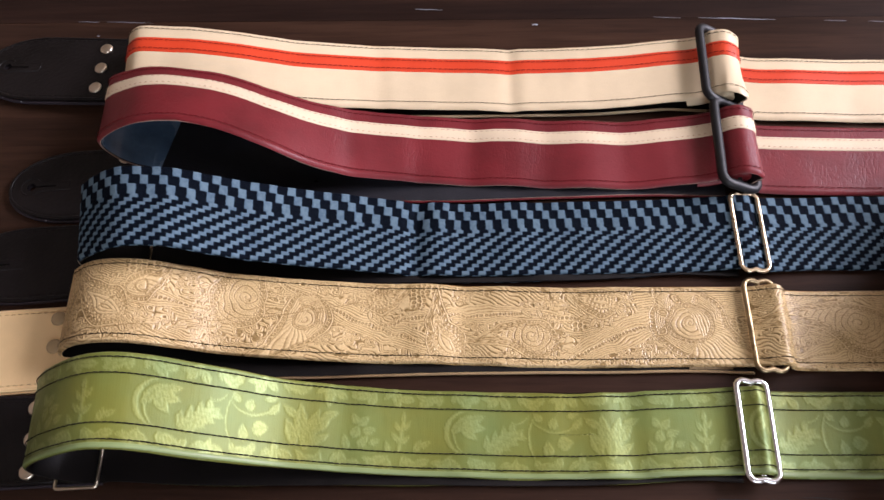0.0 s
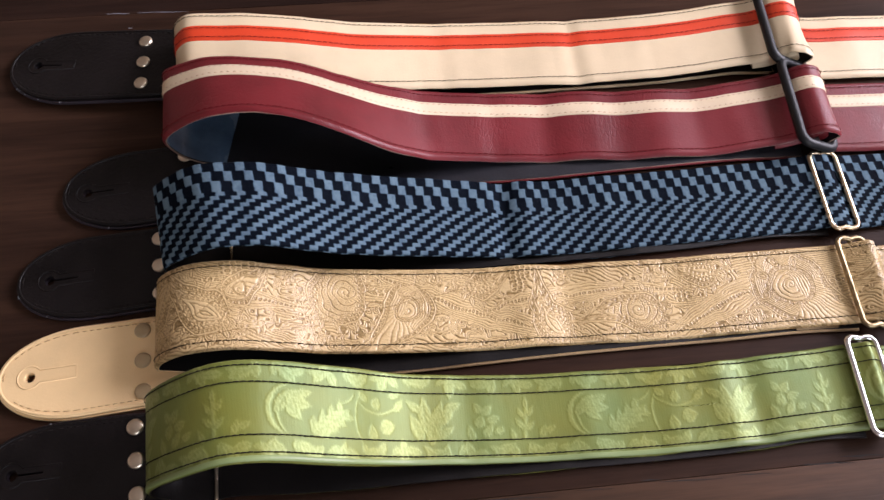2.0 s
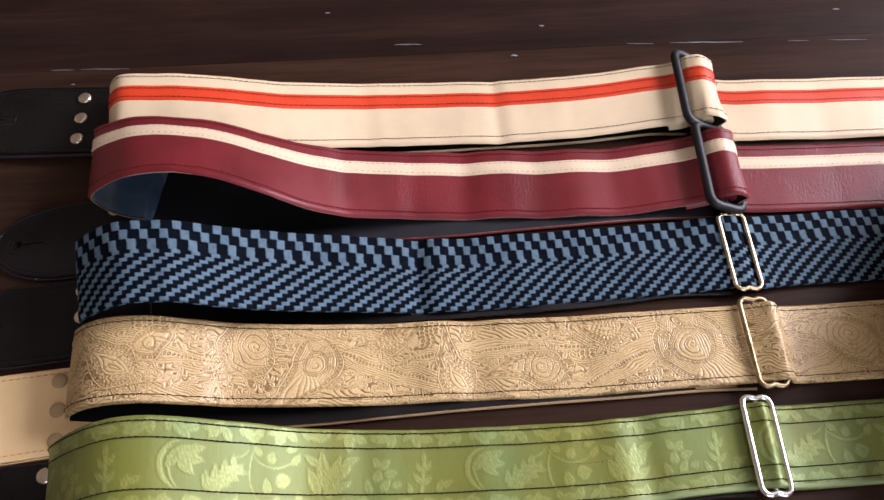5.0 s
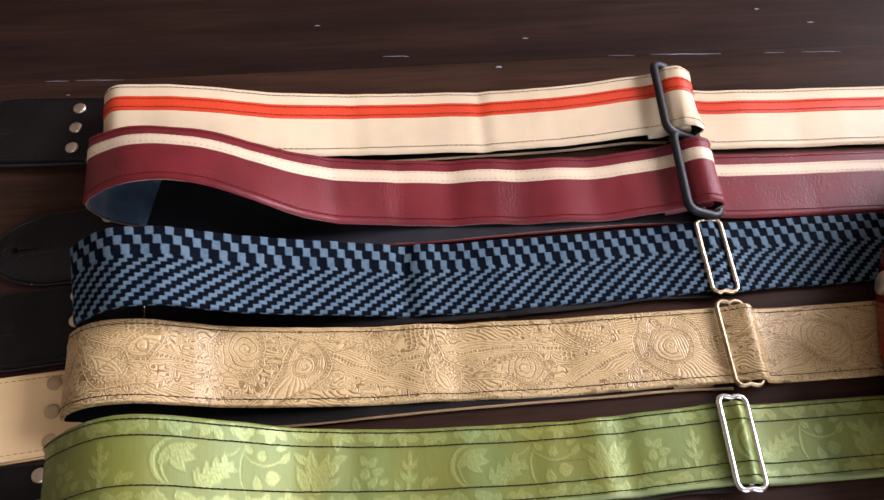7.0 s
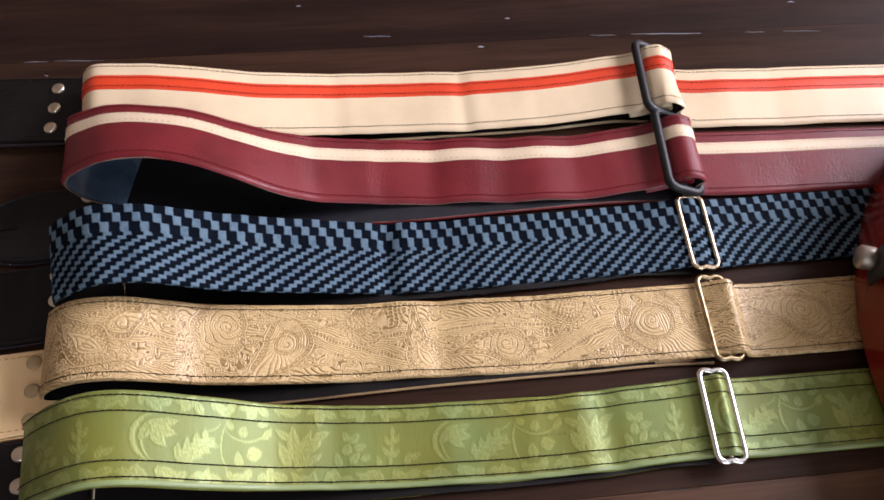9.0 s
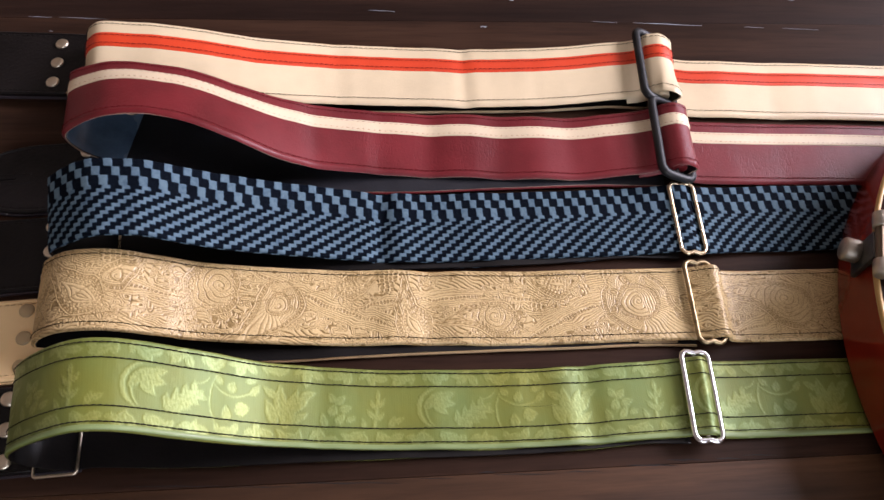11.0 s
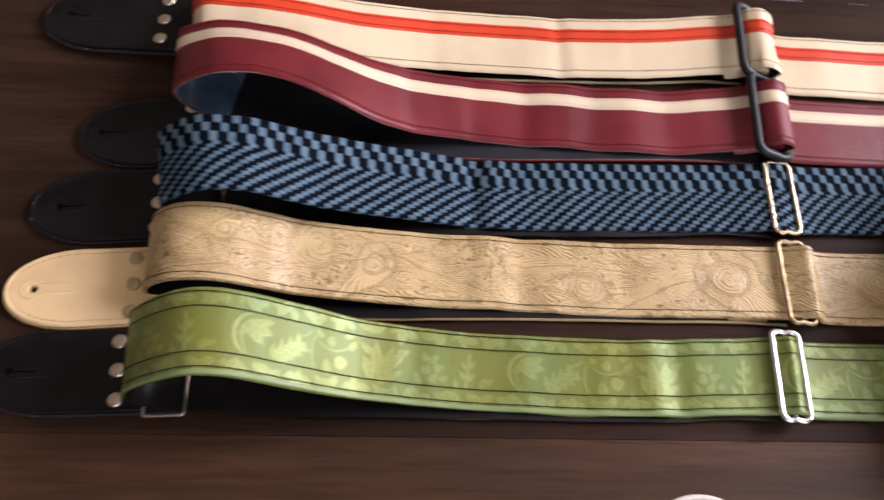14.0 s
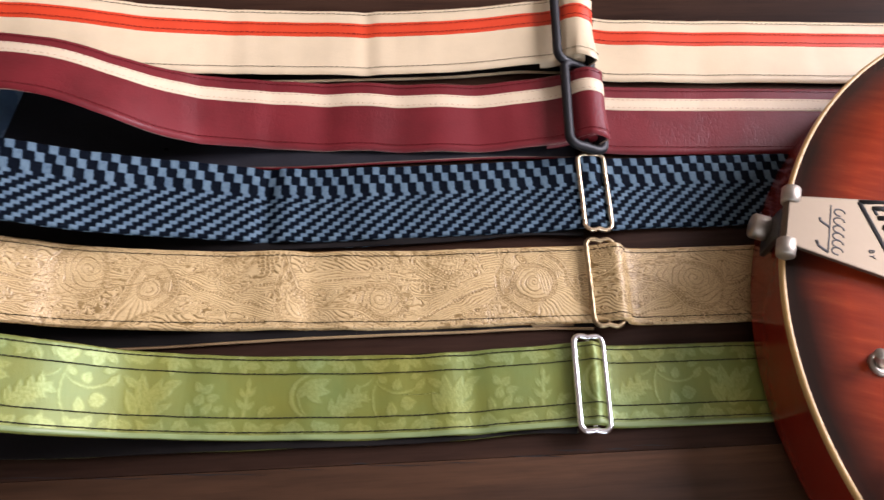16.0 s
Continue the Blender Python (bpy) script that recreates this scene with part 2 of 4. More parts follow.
WEAVE = patterned("woven_wool", [(0.0, (0.0020, 0.0036, 0.0070)), (0.38, (0.0040, 0.0068, 0.0125)), (0.62, (0.064, 0.104, 0.150)), (1.0, (0.124, 0.186, 0.232))], (0.8, 0.7), 0.04, 2200, 0.0005, 0.0)
PAISLEY = patterned("tooled_paisley", [(0.0, (0.125, 0.068, 0.020)), (0.35, (0.29, 0.186, 0.066)), (0.7, (0.60, 0.422, 0.198)), (1.0, (0.70, 0.515, 0.262))], (0.44, 0.36), 0.5, 1500, 0.0001, 0.0, 0.3)
DAMASK = patterned("green_brocade", [(0.0, (0.185, 0.198, 0.040)), (0.5, (0.216, 0.230, 0.056)), (1.0, (0.300, 0.325, 0.110))], (0.50, 0.42), 0.6, 1500, 0.0001, 0.03, 0.2, 0.17, ((0.84, 0.96, 1.0), (1.0, 0.92, 0.62)))
DAMASK.node_tree.nodes["Principled BSDF"].inputs["Specular Tint"].default_value = (0.62, 1.0, 0.82, 1)


def wood(name, tone, spec, cool=0.86):
    """Dark-stained, varnished table wood with grain along x and dull worn patches."""
    m, nt, p = material(name)
    oi = nt.nodes.new("ShaderNodeObjectInfo")
    tc = nt.nodes.new("ShaderNodeTexCoord")
    shift = nt.nodes.new("ShaderNodeVectorMath")
    shift.operation = "MULTIPLY_ADD"
    nt.links.new(oi.outputs["Random"], shift.inputs[0])
    shift.inputs[1].default_value = (7, 3, 5)
    nt.links.new(tc.outputs["Object"], shift.inputs[2])
    mp = nt.nodes.new("ShaderNodeMapping")
    mp.inputs["Scale"].default_value = (0.9, 14, 14)
    nt.links.new(shift.outputs[0], mp.inputs["Vector"])
    grain = noise_tex(nt, mp.outputs[0], 3.0, 8, 0.65)
    fine = noise_tex(nt, mp.outputs[0], 22.0, 4, 0.6)
    blotch = noise_tex(nt, shift.outputs[0], 5.0, 3)
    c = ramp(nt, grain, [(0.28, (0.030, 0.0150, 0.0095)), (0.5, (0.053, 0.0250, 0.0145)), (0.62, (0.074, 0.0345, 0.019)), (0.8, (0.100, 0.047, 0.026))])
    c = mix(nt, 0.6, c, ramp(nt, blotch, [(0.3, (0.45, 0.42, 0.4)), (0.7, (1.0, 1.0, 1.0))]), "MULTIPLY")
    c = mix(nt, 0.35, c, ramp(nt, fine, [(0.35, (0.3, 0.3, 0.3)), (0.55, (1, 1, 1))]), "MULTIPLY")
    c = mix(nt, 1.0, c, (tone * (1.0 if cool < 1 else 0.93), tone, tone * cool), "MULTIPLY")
    nt.links.new(c, p.inputs["Base Color"])
    nt.links.new(span(nt, blotch, 0.34, 0.5), p.inputs["Roughness"])
    p.inputs["Specular IOR Level"].default_value = spec
    bump(nt, p, mix(nt, 0.5, grain, fine), 0.25, 0.0012)
    return m


def plain(name, colour, rough, scale=8, amount=0.12, depth=0.001, metallic=0.0):
    m, nt, p = material(name)
    v = coords(nt)
    n = noise_tex(nt, v, scale, 6)
    nt.links.new(ramp(nt, n, [(0.3, tuple(c * (1 - amount) for c in colour)), (0.7, colour)]), p.inputs["Base Color"])
    p.inputs["Roughness"].default_value, p.inputs["Metallic"].default_value = rough, metallic
    bump(nt, p, noise_tex(nt, v, scale * 30, 3), 0.15, depth)
    return m


# one wood in three tones, darker and bluer on the farther boards
WOOD_FAR = wood("far_board_wood", 0.52, 0.09, 1.25)
WOOD, WOOD_DARK = wood("dark_stained_wood", 1.30, 0.18), wood("middle_board_wood", 0.82, 0.07, 1.12)
CHIP = plain("bare_chip", (0.32, 0.33, 0.37), 0.7, 300)
GOUGE = plain("dark_crack", (0.006, 0.004, 0.003), 0.8, 200)
PLASTER = plain("wall_paint", (0.36, 0.30, 0.24), 0.9, 3)
CEIL = plain("ceiling_paint", (0.50, 0.46, 0.41), 0.9, 3)
FLOOR = plain("floor_wood", (0.10, 0.06, 0.035), 0.5, 6)
FRAME = plain("window_paint", (0.75, 0.74, 0.72), 0.5, 10)

# ---------------------------------------------------------------- room: floor, walls, ceiling, window
RX0, RX1, RY0, RY1, RZ0, RZ1 = -2.3, WIN["x"], WIN2["y"], 2.3, -0.75, 2.30


def structure(name, boxes, mat, label):
    bm = bmesh.new()
    for b in boxes:
        add_box(bm, *b)
    return tagged(part(name, bm, mat, None, label, smooth=False), label, name.split("_")[0], kind="structure")


structure("floor", [(RX0, RX1, RY0, RY1, RZ0 - 0.1, RZ0)], FLOOR, "brown wooden floor below the table")
structure("ceiling", [(RX0 - 0.12, RX1 + 0.12, RY0 - 0.12, RY1 + 0.12, RZ1, RZ1 + 0.1)], CEIL, "off-white painted ceiling over the table")
structure("wall_west", [(RX0 - 0.12, RX0, RY0 - 0.12, RY1 + 0.12, RZ0, RZ1)], PLASTER, "plain tan painted wall")
structure("wall_south", [(RX0, WIN2["x0"], RY0 - 0.12, RY0, RZ0, RZ1), (WIN2["x1"], RX1, RY0 - 0.12, RY0, RZ0, RZ1),
                         (WIN2["x0"], WIN2["x1"], RY0 - 0.12, RY0, RZ0, WIN2["z0"]), (WIN2["x0"], WIN2["x1"], RY0 - 0.12, RY0, WIN2["z1"], RZ1)], PLASTER, "plain tan painted wall with a window opening")
structure("wall_north", [(RX0, RX1, RY1, RY1 + 0.12, RZ0, RZ1)], PLASTER, "plain tan painted wall")
structure("wall_east", [(RX1, RX1 + 0.12, RY0 - 0.12, WIN["y0"], RZ0, RZ1), (RX1, RX1 + 0.12, WIN["y1"], RY1 + 0.12, RZ0, RZ1),
                        (RX1, RX1 + 0.12, WIN["y0"], WIN["y1"], RZ0, WIN["z0"]), (RX1, RX1 + 0.12, WIN["y0"], WIN["y1"], WIN["z1"], RZ1)], PLASTER, "plain tan painted wall with the window opening")


def window(name, m, wide, high):
    """A painted frame of four bars; its own x runs along the wall, z up."""
    th = thing(name, "white painted window frame in the wall", "window", kind="structure")
    th.matrix_world = m
    a, b = wide / 2, high / 2
    for box in ((-a, -a + 0.05, -0.025, 0.025, -b, b), (a - 0.05, a, -0.025, 0.025, -b, b), (-a + 0.05, a - 0.05, -0.025, 0.025, -b, -b + 0.05), (-a + 0.05, a - 0.05, -0.025, 0.025, b - 0.05, b)):
        bm = bmesh.new()
        add_box(bm, *box, bevel=0.004)
        part("window_frame", bm, FRAME, th, smooth=False)


window("window_1", pose(WIN["x"] + 0.026, (WIN["y0"] + WIN["y1"]) / 2, (WIN["z0"] + WIN["z1"]) / 2, 0, 0, 90), WIN["y1"] - WIN["y0"], WIN["z1"] - WIN["z0"])
window("window_2", pose((WIN2["x0"] + WIN2["x1"]) / 2, WIN2["y"] - 0.026, (WIN2["z0"] + WIN2["z1"]) / 2), WIN2["x1"] - WIN2["x0"], WIN2["z1"] - WIN2["z0"])

# ---------------------------------------------------------------- table of wide boards
table = thing("table", "dark-stained wooden table top of wide scratched boards", "table", (0, 0, 0))
SEAMS = (-0.50, -0.17, 0.1324, 0.472, 0.83)
LIE = 2.8                                                         # the boards lie a little askew to the straps
for y0, y1 in zip(SEAMS, SEAMS[1:]):
    bm = bmesh.new()
    add_box(bm, -1.0, 1.05, y0 + 0.0001, y1 - 0.0001, -0.035, 0.0, bevel=0.0003)
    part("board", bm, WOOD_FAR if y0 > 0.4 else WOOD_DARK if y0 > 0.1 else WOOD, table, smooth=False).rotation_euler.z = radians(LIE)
for x in (-0.90, 0.95):
    for y in (-0.42, 0.74):
        bm = bmesh.new()
        add_box(bm, x - 0.035, x + 0.035, y - 0.035, y + 0.035, RZ0, -0.035, bevel=0.004)
        part("leg", bm, WOOD, table, smooth=False)
# worn chips along the seam and cracks in the varnish
rng = random.Random(5)


def flake(name, x, y, length, width, mat, lift=0.0003):
    bm = bmesh.new()
    n = 9
    up = [(x + length * (i / n - 0.5), y + width * (0.55 + 0.35 * rng.random()) * math.sin(math.pi * (i + 0.3) / (n + 0.6)) + 0.00015 * math.sin(1.3 * i + 40 * x)) for i in range(n + 1)]
    dn = [(a, b - width * (0.7 + 0.6 * rng.random()) * math.sin(math.pi * (i + 0.3) / (n + 0.6))) for i, (a, b) in enumerate(up)]
    prism(bm, up + dn[::-1], -0.0004, lift)
    return part(name, bm, mat, table, smooth=False)


for x, y, l, w in ((0.172, 0.4812, 0.020, 0.0003), (0.222, 0.4820, 0.055, 0.0005), (0.292, 0.4828, 0.016, 0.0002), (0.330, 0.4832, 0.030, 0.0002), (0.077, 0.4705, 0.005, 0.0014), (0.205, 0.463, 0.003, 0.0012), (-0.215, 0.4618, 0.034, 0.0003), (-0.245, 0.4612, 0.016, 0.0003),
                   (-0.235, 0.448, 0.003, 0.0005), (-0.24, 0.56, 0.004, 0.001), (0.33, 0.515, 0.006, 0.0008), (0.29, 0.53, 0.004, 0.001), (0.10, 0.50, 0.004, 0.001), (-0.06, 0.515, 0.004, 0.0006), (0.0, 0.4825, 0.02, 0.0004),
                   (-0.37, 0.30, 0.004, 0.0006), (-0.335, 0.195, 0.002, 0.0006)):
    flake("chip", x, y, l, w, CHIP)
for x, y, l, w in ((0.158, 0.1400, 0.030, 0.0016), (0.178, 0.1432, 0.024, 0.0020), (0.203, 0.1440, 0.016, 0.0018), (0.222, 0.1460, 0.022, 0.0014), (0.086, 0.1352, 0.036, 0.0011), (0.064, 0.1362, 0.010, 0.0018), (0.118, 0.1366, 0.020, 0.0008),
                   (-0.012, 0.1305, 0.055, 0.0013), (-0.060, 0.1285, 0.040, 0.0010), (-0.105, 0.1290, 0.050, 0.0012), (0.035, 0.1330, 0.020, 0.0008)):
    flake("crack", x, y, l, 0.36 * w, GOUGE, 0.0002)


# ---------------------------------------------------------------- patterns, in metres along and across
def weave_pattern(s, w, width):
    """Herringbone of stepped blocks: three tall rows lean one way, fine rows lean back."""
    v = np.clip(0.5 - w / width, 0, 1)                      # 0 at the far edge
    tall = 0.125
    k = np.where(v < 3 * tall, np.floor(v / tall), 3 + np.floor((v - 3 * tall) / 0.0475))
    shift = np.where(k < 3, 0.66 - 0.365 * (2 - k), 0.80 - 0.31 * (k - 3))
    ph = np.where(s > 0, s / 0.0097, s / 0.0107)                # the looser left part is stretched a little
    f = (ph - shift) % 1.0
    wob = 0.07 * lattice_noise(s / 0.0015, w / 0.0015, 3)
    edge = np.abs(((f + 0.25) % 1.0) - 0.5) - 0.222
    tone = 0.05 * lattice_noise(s / 0.0005, w / 0.0022, 27) + 0.13 * lattice_noise(np.floor(ph - shift) * 1.7 + 0.3, k * 1.3 + 0.4, 6)
    return tone + 0.5 + np.clip(-edge * 14 + wob * 4, -0.5, 0.5) * (0.85 + 0.3 * lattice_noise(s / 0.0011, w / 0.0011, 9))


def turn(x, y, cx, cy, a):
    c, n = math.cos(a), math.sin(a)
    return (x - cx) * c + (y - cy) * n, -(x - cx) * n + (y - cy) * c


def paisley_pattern(s, w, width):
    """Tooled paisley: drops, medallions and sweeping bands drawn as grooves, in the order they overlap."""
    x, y = s * 1000, w * 1000
    wx, wy = x + 1.2 * lattice_noise(x / 6, y / 6, 11), y + 1.2 * lattice_noise(x / 6, y / 6, 13)
    val = np.ones_like(x)

    def groove(v, d, wd=0.30, deep=0.9, where=None):
        g = 0.85 * deep * np.exp(-(d / (0.8 * wd)) ** 2)
        if where is not None:
            g = g * where
        return np.minimum(v, 1 - g)

    def beat(d, pitch):
        return np.abs((d / pitch + 0.5) % 1.0 - 0.5) * pitch

    # ground: flowing lines, small scrolls, seeds and sunk gold patches
    field = wy * 0.9 + wx * 0.25 + 10 * lattice_noise(x / 30, y / 24, 15)
    zone = lattice_noise(x / 13, y / 10, 16)
    flow = groove(val, beat(field, 1.55), 0.28)
    scroll = groove(val, beat(9 * lattice_noise(x / 4.2, y / 4.2, 19), 1.5), 0.34)
    cellx, celly = (wx / 3.0) % 1.0 - 0.5, (wy / 2.6 + 0.5 * np.floor(wx / 3.0)) % 1.0 - 0.5
    seed = groove(groove(val, (np.hypot(cellx, celly) - 0.30) * 2.8, 0.34), np.hypot(cellx, celly) * 2.8, 0.5, 0.8)
    val = np.where(zone > 0.58, seed, np.where(zone < 0.12, scroll, flow))
    val = np.where(lattice_noise(x / 4.5, y / 3.5, 18) > 0.78, 0.42, val)

    def sweep(cx, cy, a, ln, curve, wd):
        """A tapering band of parallel lines with a beaded row."""
        nonlocal val
        lx, ly = turn(wx, wy, cx, cy, a)
        d = ly - curve * lx * lx
        half = wd * np.clip(1 - (lx / ln) ** 2, 0, None)
        ins = np.abs(d) < half
        b = np.ones_like(x)
        b = groove(b, beat(np.abs(d) - half, 1.35), 0.26, 0.75)
        b = np.where(np.abs(d) < 1.1, groove(np.ones_like(x), (np.hypot(beat(lx, 2.1), d) - 0.55), 0.35), b)
        val = np.where(ins, b, val)

    def leaves(px, py, rad, n, a0, step, outside, ln=5.0):
        nonlocal val
        for j in range(n):
            a = a0 + j * step
            lx, ly = turn(px, py, math.cos(a) * (rad + ln * 0.8), math.sin(a) * (rad + ln * 0.8), a + 0.45)
            q = 1 - (lx / ln) ** 2 - np.abs(ly) / (ln * 0.42)
            body = groove(groove(np.ones_like(x), q * 1.6, 0.35, 0.85), ly, 0.3, 0.6, np.abs(lx) < ln * 0.6)
            val = np.where((q > -0.12) & outside, body, val)

    def drop(cx, cy, rad, a, hand, kind, tail=2.7):
        nonlocal val
        px, py = turn(wx, wy, cx, cy, a)
        py = py * hand
        bend = py - 0.016 * np.clip(px, 0, None) ** 2
        half = rad * np.where(px < 0, np.sqrt(np.clip(1 - (px / rad) ** 2, 0, None)), np.clip(1 - px / (tail * rad), 0, None) ** 0.8)
        d = half - np.abs(bend)
        rr, th = np.hypot(px, bend), np.arctan2(bend, px)
        if kind != 1:
            leaves(px, py, rad, 11, 0.8, 0.46, d < 0, 3.2)
        b = np.ones_like(x)
        for at in (0.0, 1.3, 3.1, 3.9):
            b = groove(b, d - at, 0.32, 0.8)
        bead = np.hypot(beat(th * (rad - 2.2), 2.0), d - 2.2)
        b = np.where((d > 1.3) & (d < 3.1), groove(b, bead - 0.5, 0.34, 0.8), b)
        r0 = rad - 4.2
        if kind == 0:                                            # curling spiral
            ex, ey = px - 0.30 * r0, bend + 0.22 * r0
            er, et = np.hypot(ex, ey) + 0.2, np.arctan2(ey, ex)
            pitch = 3.1
            arm = er - et * pitch / (2 * math.pi)
            scrolls = groove(np.ones_like(x), beat(arm, pitch), 0.32, 0.9)
            off = np.abs(beat(arm, pitch) - 0.5 * pitch)                # distance from the ridge between two turns
            leafy = groove(np.ones_like(x), beat(et * (er + 1.5) * 0.8 + 0.9 * off, 1.15), 0.22, 0.75, (off < 0.32 * pitch) & (er > 2.2))
            frill = groove(np.ones_like(x), np.hypot(beat(th * rad * 0.7, 2.3), d - 5.0) - 0.85, 0.28, 0.85)
            b = np.where(d > 6.2, np.minimum(scrolls, leafy), np.where(d > 4.1, frill, b))
        elif kind == 1:                                          # ring with ruled stripes and petals
            lines = groove(np.ones_like(x), beat(py + 0.02 * px * px, 1.5), 0.3, 0.6)
            ray = groove(np.ones_like(x), beat(th * 0.7 * r0 + 0.25 * rr, 1.5), 0.28, 0.55)
            rings = groove(np.ones_like(x), beat(d, 1.3), 0.26, 0.7)
            coil = groove(np.ones_like(x), beat(rr - th * 2.6 / (2 * math.pi), 2.6), 0.3, 0.8)
            pearl = groove(np.ones_like(x), np.hypot(beat(th * 0.62 * r0, 1.9), rr - 0.62 * r0) - 0.55, 0.3, 0.7)
            twist = groove(np.ones_like(x), beat(rr - th * 1.9 / (2 * math.pi), 1.9), 0.3, 0.7)
            b = np.where(d > 4.1, np.where(rr < 0.18 * r0, twist, np.where(rr < 0.56 * r0, np.where(bend > 0.1 * r0, lines, coil), np.where(rr < 0.68 * r0, pearl, np.where(px + 0.5 * bend < 0.55 * r0, rings, ray)))), b)
            for rad2 in (0.56, 0.68):
                b = groove(b, rr - rad2 * r0, 0.3, 0.8, d > 4.1)
            for j in range(4):
                lx, ly = turn(px, bend, math.cos(2.4 + j * 0.75) * 0.85 * r0, math.sin(2.4 + j * 0.75) * 0.85 * r0, 2.9 + j * 0.75)
                q = 1 - (lx / (0.19 * r0)) ** 2 - (ly / (0.10 * r0)) ** 2
                b = np.where((d > 4.1) & (q > -0.3), groove(groove(np.ones_like(x), q * 1.6, 0.4, 0.9), q - 0.75, 0.3, 0.6), b)
        else:                                                    # scallops, then nested drops
            scal = groove(np.ones_like(x), np.hypot(beat(th * rad * 0.7, 2.6), d - 4.4) - 1.15, 0.3, 0.8)
            nest = groove(np.ones_like(x), beat(d - 6.2, 2.0), 0.28, 0.75)
            bead2 = groove(nest, np.hypot(beat(px * 0.9 + bend * 0.3, 2.2), (d - 7.2)) - 0.45, 0.3, 0.7)
            b = np.where(d > 6.2, bead2, np.where(d > 4.1, scal, b))
        val = np.where(d > -0.2, b, val)

    for cx, cy, a, ln, cv, wd in ((-10, -4, -0.35, 75, 0.0010, 7), (50, 6, 0.05, 60, -0.0016, 6), (125, -8, 0.42, 55, -0.0012, 8), (265, -10, 0.3, 50, 0.001, 7), (-150, 6, -0.2, 50, 0.001, 6), (330, 8, -0.3, 60, 0.001, 7)):
        sweep(cx, cy, a, ln, cv, wd)
    for cx, cy, rad, a, hand, kind in ((-190, 6, 14, 0.6, 1, 2), (-158, -4, 13, 2.7, -1, 2), (-140, 8, 9, 0.5, 1, 1), (-88, 8, 17, 1.1, 1, 0), (-50, 0, 15, -1.9, -1, 1), (-8, 13, 9, 0.2, 1, 2), (30, -12, 12, 2.2, -1, 2),
                                       (80, -8, 13, 2.75, 1, 0), (118, 14, 10, 3.0, -1, 2), (168, 1, 23, -1.2, 1, 1), (232, 6, 12, -2.6, -1, 2), (272, 0, 17, 2.4, 1, 0), (318, -6, 15, 0.4, 1, 1), (-245, 0, 16, 1.9, -1, 0), (-300, 3, 15, 0.3, 1, 1)):
        drop(cx, cy, rad, a, hand, kind)
    fine = 0.10 * lattice_noise(x / 0.9, y / 0.9, 30) + 0.10 * lattice_noise(x / 9, y / 9, 31)
    return np.clip(val * 0.92 + fine, 0, 1)


